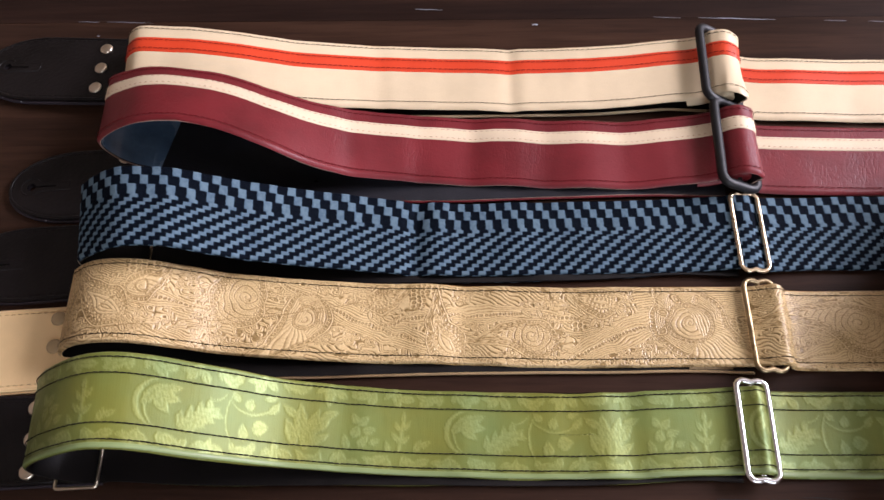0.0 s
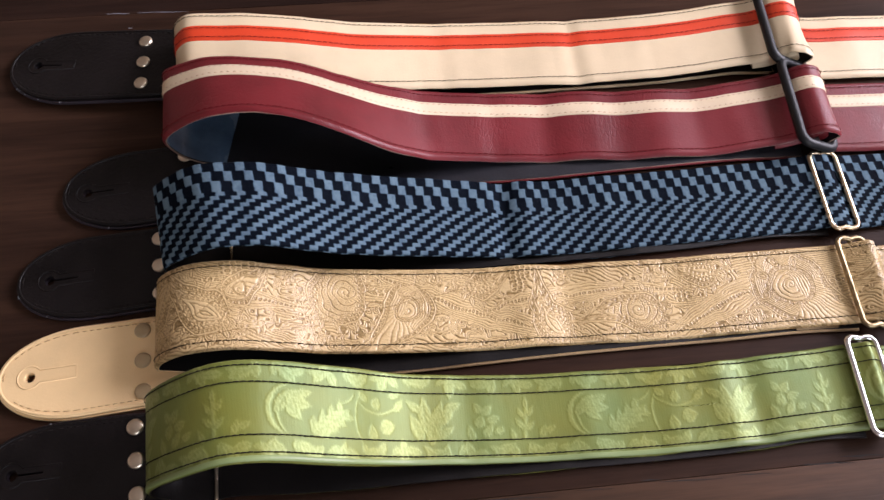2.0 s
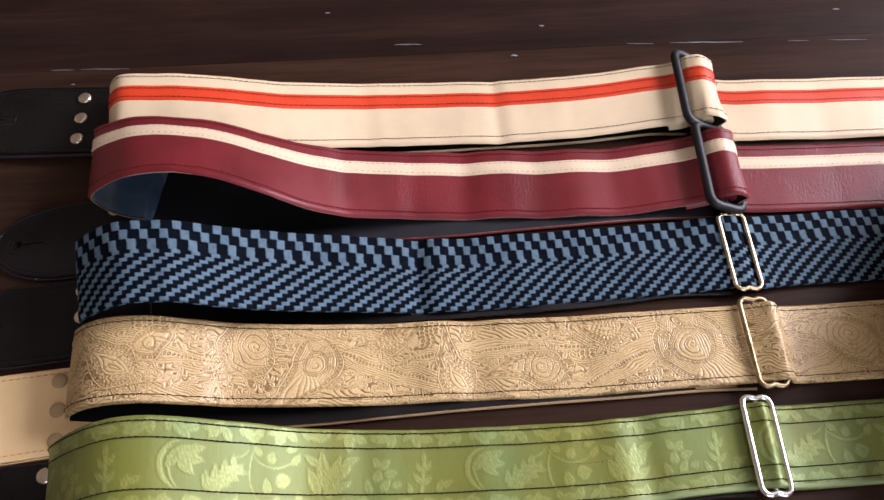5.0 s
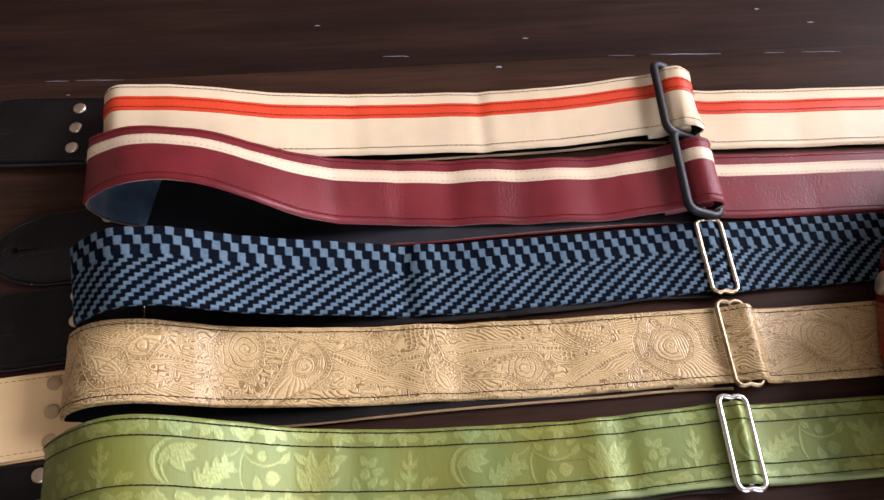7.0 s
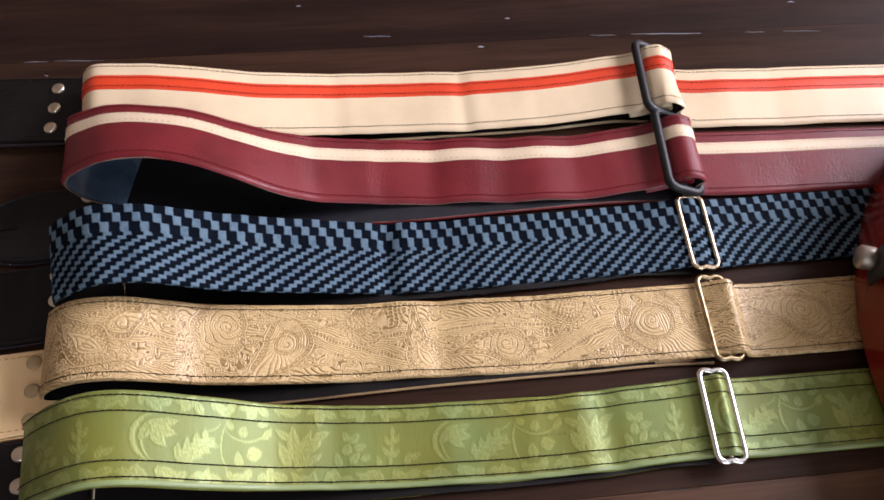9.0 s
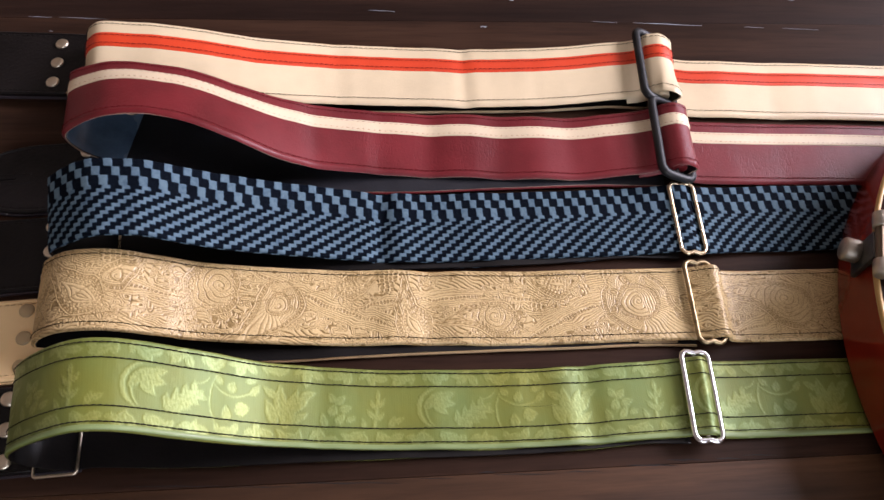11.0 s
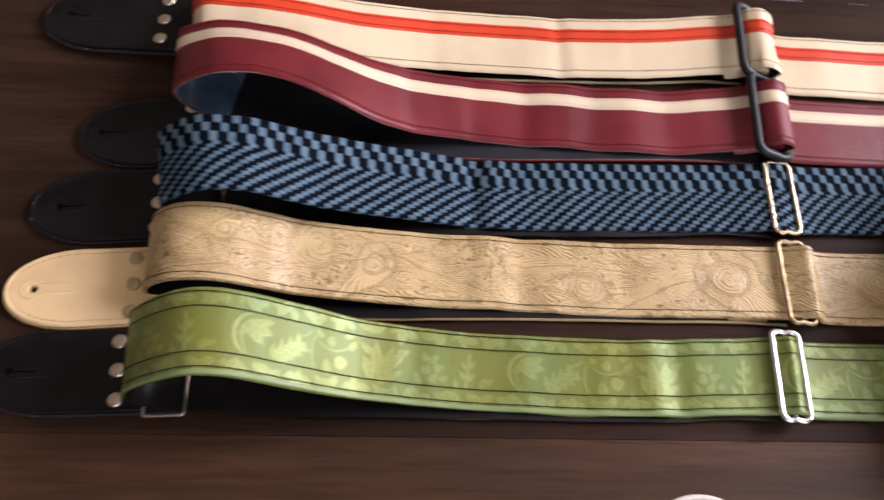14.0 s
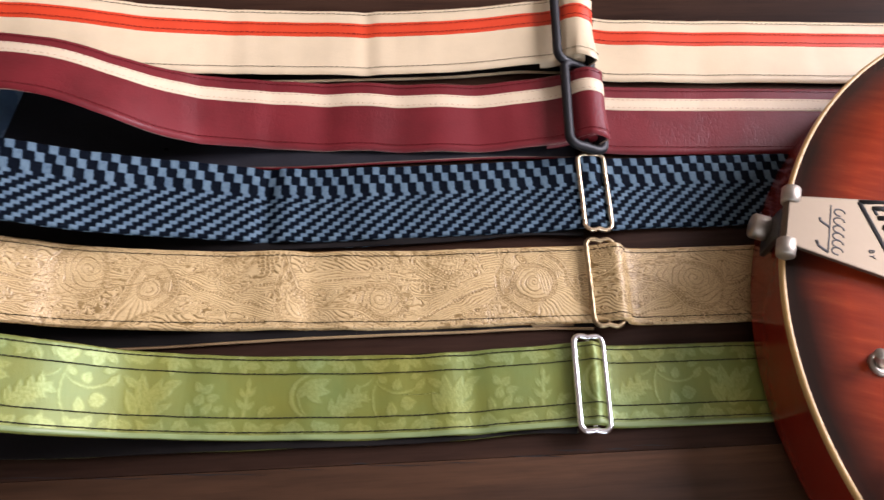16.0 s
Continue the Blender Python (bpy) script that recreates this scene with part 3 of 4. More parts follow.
def damask_pattern(s, w, width):
    """Woven flowers, sprigs and curling leaves; ribbed threads, jagged weave at the edges."""
    x, y = s * 1000, w * 1000
    jag = 0.55 * np.sign(np.sin(2 * np.pi * x / 1.1)) * (0.5 + 0.5 * lattice_noise(x / 3, y / 3, 40))
    xx, yy = x + 0.3 * lattice_noise(x, y, 41), y + jag
    m = np.zeros_like(x)
    vein = np.zeros_like(x)

    def leaf(cx, cy, a, ln, wd):
        nonlocal m, vein
        ln, wd = ln * 1.06, wd * 1.26
        lx, ly = turn(xx, yy, cx, cy, a)
        f = lx / ln
        inside = np.where(np.abs(f) < 1, (1 - f * f) * wd * (1 - 0.35 * f), -1.0) - np.abs(ly)
        m = np.maximum(m, np.clip(inside * 1.6 + 0.3, 0, 1))
        ribs = (np.abs(ly) < 0.32) | (np.abs((lx * 0.7 + np.abs(ly)) % 2.8 - 1.4) < 0.3)
        vein = np.where((inside > 0.4) & ribs, 1, vein)

    def stem(cx, cy, a, ln, curve):
        nonlocal m
        lx, ly = turn(xx, yy, cx, cy, a)
        d = np.abs(ly - curve * lx * lx)
        ok = (lx > 0) & (lx < ln)
        m = np.maximum(m, np.where(ok, np.clip(1.9 - d * 1.4, 0, 1), 0))

    def arc(cx, cy, r, a0, a1, wd):
        """A curved stroke that tapers to both ends."""
        nonlocal m
        rr, th = np.hypot(xx - cx, yy - cy), np.arctan2(yy - cy, xx - cx)
        f = ((th - a0) % (2 * math.pi)) / (a1 - a0)
        half = wd * np.sqrt(np.clip(4 * f * (1 - f), 0, 1)) * (f < 1)
        m = np.maximum(m, np.clip((half - np.abs(rr - r)) * 1.6 + 0.2, 0, 1) * (f < 1))

    base = -454.0
    while base < 480:
        # curled tulip held in a crescent
        arc(base + 16, 0, 12, 1.75, 4.35, 1.5)
        arc(base + 20, -1, 12, 2.2, 4.2, 0.8)
        for dx, dy, a, ln, wd in ((11, 4, 0.9, 6.5, 2.2), (15, 6.5, 0.35, 6.5, 2.4), (19, 3, -0.15, 6, 2.6), (16, -0.5, -0.7, 5.5, 2.2), (21, 8, 0.2, 4, 1.8)):
            leaf(base + dx, dy, a, ln, wd)
        # toothed leaf
        leaf(base + 35, -4, 0.55, 11.5, 3.4)
        for k in range(4):
            cx, cy = 27 + 4.6 * k, -8.5 + 2.9 * k
            leaf(base + cx - 1.6, cy + 3.4, 1.55, 4.2 - 0.4 * k, 1.5)
            leaf(base + cx + 3.2, cy - 1.6, -0.35, 4.2 - 0.4 * k, 1.5)
        # branching stem with buds
        arc(base + 70, -2, 22, 2.55, 3.75, 0.8)
        arc(base + 62, 16, 15, 3.7, 5.9, 0.8)
        arc(base + 40, 14, 9, 4.6, 5.9, 0.7)
        for dx, dy, a, ln, wd in ((58, -8, 1.7, 4.6, 2.3), (67, -5, 0.2, 4.4, 3.2), (61, 6, 1.3, 3.4, 2.2), (74, 6, 0.9, 4.2, 1.7), (72, 11, 0.3, 3.8, 1.5), (53, 9, 2.3, 3.4, 1.6)):
            leaf(base + dx, dy, a, ln, wd)
        # tall ragged bloom
        for dx, dy, a, ln, wd in ((83, -5, 1.95, 7.5, 2.5), (88, 1, 1.65, 10, 3.0), (94, -1, 1.25, 10, 3.2), (99, 1, 0.85, 8, 2.6), (103, 6, 0.35, 5, 1.9), (82, 6, 2.5, 5, 1.8), (91, -9, 1.5, 5, 2.4), (98, -8, 0.6, 6, 1.9)):
            leaf(base + dx, dy, a, ln, wd)
        # small bushes and a sprig
        for dx, dy, a, ln, wd in ((112, -8, 1.8, 4.5, 1.8), (117, -2, 1.2, 3.8, 2.2), (121, 4, 0.8, 3.8, 2.0), (116, 5, 2.0, 3.4, 1.8), (124, -1, 0.3, 3.8, 2.0), (121, -7, 0.9, 4.2, 1.8), (127, -7, 0.4, 3.2, 1.6),
                                  (134, -9, 1.9, 3.6, 1.3), (138, -4, 2.3, 3.6, 1.3), (143, -5, 0.7, 3.8, 1.4), (139, 2, 2.0, 3.2, 1.2), (144, 3, 0.9, 3.4, 1.3), (142, 8, 1.5, 3.0, 1.2), (150, -8, 1.2, 4.0, 1.6), (154, -7, 0.5, 3.2, 1.5)):
            leaf(base + dx, dy, a, ln, wd)
        stem(base + 140, -12, 1.45, 19, 0.0)
        # parts of the next rows beyond the inner seams
        for k in range(9):
            for row in (-17.6, 17.8):
                a = (k * 1.7 + row) % 3.1
                cx = base + 8 + k * 17.9 + row * 0.25
                leaf(cx, row + 1.2 * math.sin(k * 2.1), a, 6.5, 2.3)
                leaf(cx + 5, row - 1.2 * math.sin(k * 1.3), a + 1.2, 4.8, 2.0)
                leaf(cx - 4.5, row + 1.0, a + 2.2, 3.6, 1.5)
        base += 161.0
    m = np.clip(m - 0.35 * vein, 0, 1)
    ribs = 0.07 * np.sin(2 * np.pi * x / 1.3) + 0.10 * m * np.sin(2 * np.pi * (x + 0.4 * y) / 1.9) + 0.08 * lattice_noise(x / 0.9, y / 5, 44)
    return np.clip(0.12 + 0.8 * m + ribs, 0, 1)


# ---------------------------------------------------------------- straps
THICK = 0.0021


def strap_frame(knots, step, seed, wave, roll=(), dents=(), skew=0.0):
    """Samples along the strap: place, direction, side and outward normal, with slight waves where it lies loose."""
    c, s = smooth_path(knots, step)
    t = np.gradient(c, axis=0)
    t /= np.linalg.norm(t, axis=1)[:, None]
    side = np.array([0.0, 1.0, 0.0]) - t[:, 1:2] * t
    side /= np.linalg.norm(side, axis=1)[:, None]
    nrm = np.cross(side, t)
    if roll:
        a = np.interp(s - 0.462, [-p[0] for p in roll], [radians(p[1]) for p in roll])[:, None]
        side, nrm = side * np.cos(a) - nrm * np.sin(a), nrm * np.cos(a) + side * np.sin(a)
    if skew:
        k = np.interp(s - 0.462, [0.08, 0.16, 0.34, 0.48], [0, skew, skew, 0])
        side = side - np.stack([k, k * 0, k * 0], 1)
    ripple = wave * (0.65 * lattice_noise(s / 0.026, s * 0, seed) + 0.35 * lattice_noise(s / 0.011, s * 0 + 3, seed))
    for x0, deep, wide in dents:
        ripple = ripple - deep * np.exp(-((0.462 - s - x0) / wide) ** 2)
    loose = np.clip((c[:, 2] - 0.0036) / 0.002, 0.5, 1)
    return c + nrm * (ripple * loose)[:, None], s, t, side, nrm


def on_strap(fr, u, w, lift=0.0):
    """Places on the strap's face: u is an index array, w metres across."""
    c, s, t, side, nrm = fr
    return c[u][:, None] + side[u][:, None] * np.asarray(w)[None, :, None] + nrm[u][:, None] * np.asarray(lift)


def stitching(name, fr, w, mat, parent, stop, pitch=0.0031, length=0.0030, r=0.00023, label=""):
    """A row of separate stitches at w across."""
    c, s, t, side, nrm = fr
    step = s[1] - s[0]
    verts, faces = [], []
    pos = 0.004
    jit = random.Random(int(w * 1e6))
    while pos < stop:
        ends = []
        for q, lift in ((pos, -0.0001), (pos + length * 0.5, 0.0003), (pos + length, -0.0001)):
            i = min(int(q / step), len(s) - 2)
            f = min(q / step - i, 1.0)
            sd, nm = side[i] * (1 - f) + side[i + 1] * f, nrm[i] * (1 - f) + nrm[i + 1] * f
            ends.append((c[i] * (1 - f) + c[i + 1] * f + sd * (w + jit.uniform(-0.00010, 0.00010)) + nm * (lift + 0.00036), sd, nm))
        b = len(verts)
        for p, sd, nm in ends:
            verts += [tuple(p - sd * r), tuple(p + nm * r * 1.3), tuple(p + sd * r)]
        for k in (0, 3):
            faces += [(b + k, b + k + 1, b + k + 4, b + k + 3), (b + k + 1, b + k + 2, b + k + 5, b + k + 4)]
        pos += pitch
    me = bpy.data.meshes.new(name)
    me.from_pydata(verts, [], faces)
    me.materials.append(mat)
    ob = new(name, me)
    ob.parent = parent
    return tagged(ob, label, kind="stuff")


LOOP = 0.80                                                       # strap length shown before it turns under


def strap(label, knots, width, face, fine, wave, seed, pattern=None, relief=0.0, piping=0.0, back=None, edge=None, roll=(), dents=(), skew=0.0, turned=None):
    """One guitar strap: patterned face with rounded edges, and a black backing under it."""
    th = thing("guitar_strap", label, "strap", group="guitar straps on the table")
    fr = strap_frame(knots, fine, seed, wave, roll, dents, skew)
    c, s, t, side, nrm = fr
    nv = int(width / fine) if pattern else 28
    w = np.linspace(-1, 1, nv) * width / 2
    if not pattern:
        w = np.sign(w) * np.abs(w / (width / 2)) ** 0.8 * width / 2
    e = np.clip((np.abs(w) - (width / 2 - 0.0012)) / 0.0012, 0, 1)
    drop = -0.0016 * e ** 2 + piping * np.exp(-((np.abs(w) - width / 2 + 0.0022) / 0.0008) ** 2)
    wear = 0.0004 * lattice_noise(s / 0.03, s * 0 + 7, seed)[:, None] * np.sign(w)[None]
    grid = on_strap(fr, np.arange(len(s)), w) + nrm[:, None] * drop[None, :, None] + side[:, None] * wear[..., None]
    vals = None
    if pattern:
        ss, ww = np.meshgrid(0.462 - s, w, indexing="ij")
        vals = pattern(ss, ww, width)
        grid = grid + nrm[:, None] * (relief * (vals - 0.5) * (1 - e)[None])[..., None]
    cut = int(np.searchsorted(s, LOOP + 0.02))
    sheet("strap_face", grid[:cut], face, th, None if vals is None else vals[:cut])
    sheet("lower_run", grid[cut - 1::8, ::4], face, th, None if vals is None else vals[cut - 1::8, ::4])
    idx = np.arange(0, len(s), max(1, int(0.0025 / fine)))
    wb = np.linspace(-1, 1, 9) * width * 0.496
    sheet("backing", on_strap(fr, idx, wb, -THICK), back or BACK, th, None, "smooth dark backing", flip=True)
    for sgn in (-1, 1):
        a = on_strap(fr, idx, [sgn * width * 0.5], -0.0013)
        b = on_strap(fr, idx, [sgn * width * 0.496], -THICK)
        sheet("edge", np.concatenate([a, b], 1), edge or BACK, th, None, flip=sgn < 0)
    if turned:                                                    # the cover is turned round the lower run's edge
        bm = bmesh.new()
        run = [i for i in range(0, len(s), 4) if s[i] > 0.70 and c[i, 0] > -0.15]
        tube(bm, [tuple(c[i] - side[i] * (width * 0.5 + 0.0002) - nrm[i] * 0.0008) for i in run], 0.0008, False, 8)
        part("turned_edge", bm, turned, th, "narrow turned edge of the lower run")
    return th, fr


def band(name, fr, w0, w1, mat, parent, stop, lift=0.0005, label=""):
    """A raised stripe sewn along the strap."""
    c, s = fr[:2]
    idx = np.arange(0, int(np.searchsorted(s, stop)), 2)
    w = np.array([w0, w0 + 0.0003, w0 + 0.001, (w0 + w1) / 2, w1 - 0.001, w1 - 0.0003, w1])
    h = np.array([-0.0002, lift * 0.7, lift, lift * 1.1, lift, lift * 0.7, -0.0002])
    g = on_strap(fr, idx, w) + fr[4][idx][:, None] * h[None, :, None]
    return sheet(name, g, mat, parent, None, label)


def knots_of(right, bar, top, left, low, bar_x, swell=0.42):
    """The strap's run: from under the guitar, over the slider's bar, up into the loop, round it and back along the table."""
    x0, y0, z0 = top[-1]
    high = swell > 0.5                                            # the fold leans out over its foot
    turn_in = [(left, y0 - 0.001, z0 * swell), (left + 0.0035, y0 - 0.001, z0 * 0.42), (left + 0.0120, y0 - 0.001, 0.0125), (left + 0.026, y0 - 0.001, 0.0066)] if high else \
        [(left + 0.003, y0 - 0.001, z0 * 0.68), (left, y0 - 0.001, z0 * 0.42), (left + 0.007, y0 - 0.001, 0.0125), (left + 0.022, y0 - 0.001, 0.0066)]
    run = [*right, *bar, *top, *turn_in, (-0.150, (y0 + low[0][1]) / 2, 0.0056)]
    run += [(x, y, 0.0012 + 0.0016 * (k == 0)) for k, (x, y) in enumerate(low)]
    run.append((bar_x - 0.004, low[-1][1], 0.0014))
    return run


def sewn_end(fr, width, mat, parent, x0, x1, out=0.0006):
    """The strap's sewn end, folded back under the upper run beside the slider."""
    s = fr[1]
    idx = np.arange(int(np.searchsorted(s, 0.462 - x1)), int(np.searchsorted(s, 0.462 - x0)))
    k = np.linspace(0, 1, len(idx))[:, None, None]
    w = np.array([-1.0, -1.0, 1.0, 1.0, -1.0]) * width * 0.5 - out
    h = np.array([-0.0048, -0.0030, -0.0030, -0.0048, -0.0048])
    g = on_strap(fr, idx, w) + fr[4][idx][:, None] * (h[None, :, None] * (1 - 0.15 * k))
    return sheet("sewn_end", g, mat, parent, None, "folded sewn end of the strap")


def across(width, v):
    """Metres across for a share v counted from the far edge."""
    return width * (0.5 - v)


cream_knots = knots_of([(0.45, 0.4195, 0.0045), (0.3, 0.417, 0.0042), (0.226, 0.4158, 0.0040)], [(0.2140, 0.4172, 0.0042), (0.2080, 0.4176, 0.0050), (0.2052, 0.4178, 0.0085), (0.2075, 0.4182, 0.0135), (0.2105, 0.4187, 0.0170), (0.2085, 0.4197, 0.0215), (0.2000, 0.4215, 0.0245), (0.1925, 0.4225, 0.0215), (0.186, 0.423, 0.0158)],
                       [(0.16, 0.4208, 0.0130), (0.12, 0.4165, 0.0100), (0.06, 0.4131, 0.0090), (0.0, 0.4111, 0.0100), (-0.04, 0.4076, 0.0145), (-0.08, 0.4010, 0.0240), (-0.11, 0.3987, 0.0318), (-0.14, 0.3978, 0.0372), (-0.166, 0.3972, 0.0388), (-0.184, 0.397, 0.0376)],
                       -0.1925, [(-0.11, 0.405), (0.057, 0.4130), (0.120, 0.4175), (0.163, 0.4225)], 0.197, 0.72)
cream, fr = strap("cream vinyl guitar strap with a bright red stripe", cream_knots, 0.0535, CREAM, 0.001, 0.0009, 2, edge=CREAM, turned=CREAM, skew=0.14, dents=((0.045, 0.0006, 0.005), (0.115, -0.0008, 0.014), (0.262, -0.0012, 0.012), (0.300, 0.0010, 0.012), (0.335, -0.0008, 0.012)))
W = 0.0535


def bar_loop(parent, mat, x, y, z, wide):
    """The strap's end, coiled and sewn round the slider's centre bar inside the roll."""
    bm = bmesh.new()
    m = pose(x, y, z, 90, 0, 0)
    lathe(bm, [(0.0016, -wide / 2 + 0.0006), (0.0030, -wide / 2), (0.0046, -wide / 2 + 0.0005), (0.0048, 0.0), (0.0046, wide / 2 - 0.0005), (0.0030, wide / 2), (0.0016, wide / 2 - 0.0006)], m, 20)
    part("bar_loop", bm, mat, parent, "strap end coiled round the slider's bar")


bar_loop(cream, CREAM, 0.1990, 0.4205, 0.0166, 0.0525)
sewn_end(fr, W, CREAM, cream, 0.158, 0.186, 0.0022)
band("stripe", fr, across(W, 0.438), across(W, 0.208), RED, cream, LOOP, 0.0004, "bright red vinyl stripe")
for v, m in ((0.07, STITCH_DARK), (0.258, STITCH_RED), (0.388, STITCH_RED), (0.91, STITCH_DARK)):
    f2 = fr if 0.1 > v or v > 0.5 else (fr[0] + fr[4] * 0.00045, *fr[1:])
    stitching("stitching", f2, across(W, v), m, cream, LOOP, 0.0035, 0.0027)

maroon_knots = knots_of([(0.45, 0.3615, 0.0045), (0.3, 0.359, 0.0042), (0.229, 0.3576, 0.0040)], [(0.2165, 0.3580, 0.0042), (0.2107, 0.3581, 0.0048), (0.2080, 0.3582, 0.0080), (0.2102, 0.3585, 0.0122), (0.2132, 0.3588, 0.0155), (0.2112, 0.3593, 0.0200), (0.2030, 0.3600, 0.0225), (0.1955, 0.3603, 0.0196), (0.189, 0.3605, 0.0140)],
                        [(0.165, 0.358, 0.0105), (0.13, 0.3552, 0.0072), (0.06, 0.3545, 0.0068), (0.0, 0.354, 0.0090), (-0.03, 0.352, 0.0140), (-0.06, 0.3495, 0.0260), (-0.09, 0.351, 0.0412), (-0.12, 0.3550, 0.0502), (-0.15, 0.3572, 0.0525), (-0.174, 0.3570, 0.0480)],
                        -0.1942, [(-0.11, 0.344), (0.0, 0.343), (0.093, 0.350), (0.157, 0.354)], 0.198, 0.74)
maroon, fr = strap("maroon leather guitar strap with an ivory stripe", maroon_knots, 0.0525, MAROON, 0.001, 0.0010, 5, skew=0.20, dents=((0.022, 0.0008, 0.010), (0.045, -0.0012, 0.012), (0.070, 0.0010, 0.010), (0.097, -0.0014, 0.012), (0.255, -0.0010, 0.012), (0.288, 0.0008, 0.010), (0.33, -0.0008, 0.014)), piping=0.0006, back=NAVY, edge=RAWEDGE, turned=MAROON, roll=((0.0, 0), (-0.07, 5), (-0.11, 13), (-0.16, 16), (-0.20, 11), (-0.24, 0)))
W = 0.0525
bar_loop(maroon, MAROON, 0.2020, 0.3597, 0.0148, 0.0515)
turned = [i for i in range(len(fr[1])) if fr[1][i] > 0.5 and fr[0][i, 0] < -0.158]
# strip inside the turn, coloured with the blue reflection
sheet("fold_lining", on_strap(fr, np.array(turned), np.linspace(-1, 1, 9) * W * 0.485, -THICK - 0.0005), LINING_SKY_SHEEN, maroon, None, "glossy black lining inside the fold, blue sky reflection in its colour", flip=True)
sewn_end(fr, W, MAROON, maroon, 0.160, 0.188, 0.0012)
band("stripe", fr, across(W, 0.375), across(W, 0.185), IVORY, maroon, LOOP, 0.0004, "ivory leather stripe with pink stitching")
f2 = (fr[0] + fr[4] * 0.0004, *fr[1:])
for v, f, m in ((0.075, fr, STITCH_RED), (0.220, f2, STITCH_PINK), (0.342, f2, STITCH_PINK), (0.915, fr, STITCH_RED)):
    stitching("stitching", f, across(W, v), m, maroon, LOOP, 0.0036, 0.0029 if m is STITCH_RED else 0.0015, 0.00024 if m is STITCH_RED else 0.00018)

blue_knots = knots_of([(0.45, 0.314, 0.0045), (0.3, 0.3065, 0.0042), (0.224, 0.302, 0.0046)], [(0.212, 0.3005, 0.0065), (0.202, 0.300, 0.0100), (0.190, 0.3000, 0.0080)],
                      [(0.16, 0.2982, 0.0060), (0.10, 0.2945, 0.0052), (0.019, 0.2893, 0.0058), (-0.02, 0.2885, 0.0110), (-0.062, 0.285, 0.0220), (-0.103, 0.2805, 0.0390), (-0.136, 0.2785, 0.0520), (-0.160, 0.2777, 0.0515), (-0.176, 0.277, 0.0440)],
                      -0.1895, [(-0.11, 0.280), (0.0, 0.285), (0.10, 0.291), (0.16, 0.297)], 0.200, 0.74)
blue, fr = strap("blue and black woven guitar strap in a stepped herringbone", blue_knots, 0.0508, WEAVE, 0.0006, 0.0012, 8, weave_pattern, 0.0003, skew=0.22, dents=((0.012, 0.0026, 0.0060), (0.026, -0.0016, 0.008), (-0.02, 0.0008, 0.007), (0.075, -0.0008, 0.010), (0.13, 0.0008, 0.008)))

tan_knots = knots_of([(0.45, 0.249, 0.0045), (0.3, 0.2425, 0.0042), (0.2220, 0.2390, 0.0046)], [(0.2166, 0.2386, 0.0072), (0.2150, 0.2385, 0.0106), (0.2108, 0.2385, 0.0136), (0.2030, 0.2386, 0.0116), (0.1935, 0.2388, 0.0085)],
                     [(0.16, 0.238, 0.0068), (0.10, 0.2355, 0.0054), (0.0, 0.2333, 0.0062), (-0.054, 0.2315, 0.0100), (-0.099, 0.2302, 0.0180), (-0.124, 0.2285, 0.0300), (-0.147, 0.2273, 0.0380), (-0.170, 0.226, 0.0360)],
                     -0.1882, [(-0.11, 0.2215), (-0.061, 0.2235), (0.022, 0.2295), (0.122, 0.2345), (0.165, 0.237)], 0.200)
tan, fr = strap("tan leather guitar strap tooled with paisley scrolls", tan_knots, 0.0492, PAISLEY, 0.00033, 0.0010, 13, paisley_pattern, 0.0006, edge=TANHIDE, turned=TANEDGE, skew=0.08, dents=((0.020, -0.0012, 0.010), (0.040, 0.0010, 0.008), (0.062, -0.0010, 0.009), (0.10, 0.0008, 0.012)))
sewn_end(fr, 0.0492, TANEDGE, tan, 0.165, 0.190)
for v in (0.075, 0.915):
    stitching("stitching", fr, across(0.0492, v), STITCH_DARK, tan, LOOP, 0.0038, 0.0034)

green_knots = knots_of([(0.45, 0.1875, 0.0045), (0.3, 0.182, 0.0042), (0.2065, 0.1783, 0.0046)], [(0.1982, 0.178, 0.0060), (0.1958, 0.178, 0.0096), (0.1915, 0.178, 0.0128), (0.1868, 0.178, 0.0110), (0.1805, 0.1783, 0.0085)],
                       [(0.15, 0.1762, 0.0064), (0.10, 0.1725, 0.0056), (0.0, 0.170, 0.0080), (-0.045, 0.169, 0.0160), (-0.07, 0.1675, 0.0290), (-0.091, 0.1652, 0.0460), (-0.117, 0.1645, 0.0600), (-0.14, 0.163, 0.0650), (-0.163, 0.160, 0.0560)],
                       -0.1825, [(-0.11, 0.161), (0.0, 0.166), (0.10, 0.170), (0.155, 0.175)], 0.187)
green, fr = strap("green satin brocade guitar strap with black stitched lines", green_knots, 0.0468, DAMASK, 0.00045, 0.0010, 17, damask_pattern, 0.00016, skew=0.12, dents=((0.055, 0.0009, 0.012), (0.118, -0.0014, 0.009), (0.132, 0.0008, 0.010)))
# added strip that paints the near edge's pale sky light
band("edge_sheen", fr, across(0.0468, 0.992), across(0.0468, 0.935), EDGE_SHEEN, green, LOOP, 0.0003, "plain green edge with pale sky light in its colour")
for v in (0.06, 0.23, 0.745, 0.91):
    stitching("stitching", fr, across(0.0468, v), STITCH_DARK, green, LOOP, 0.0030, 0.0027, 0.00030)


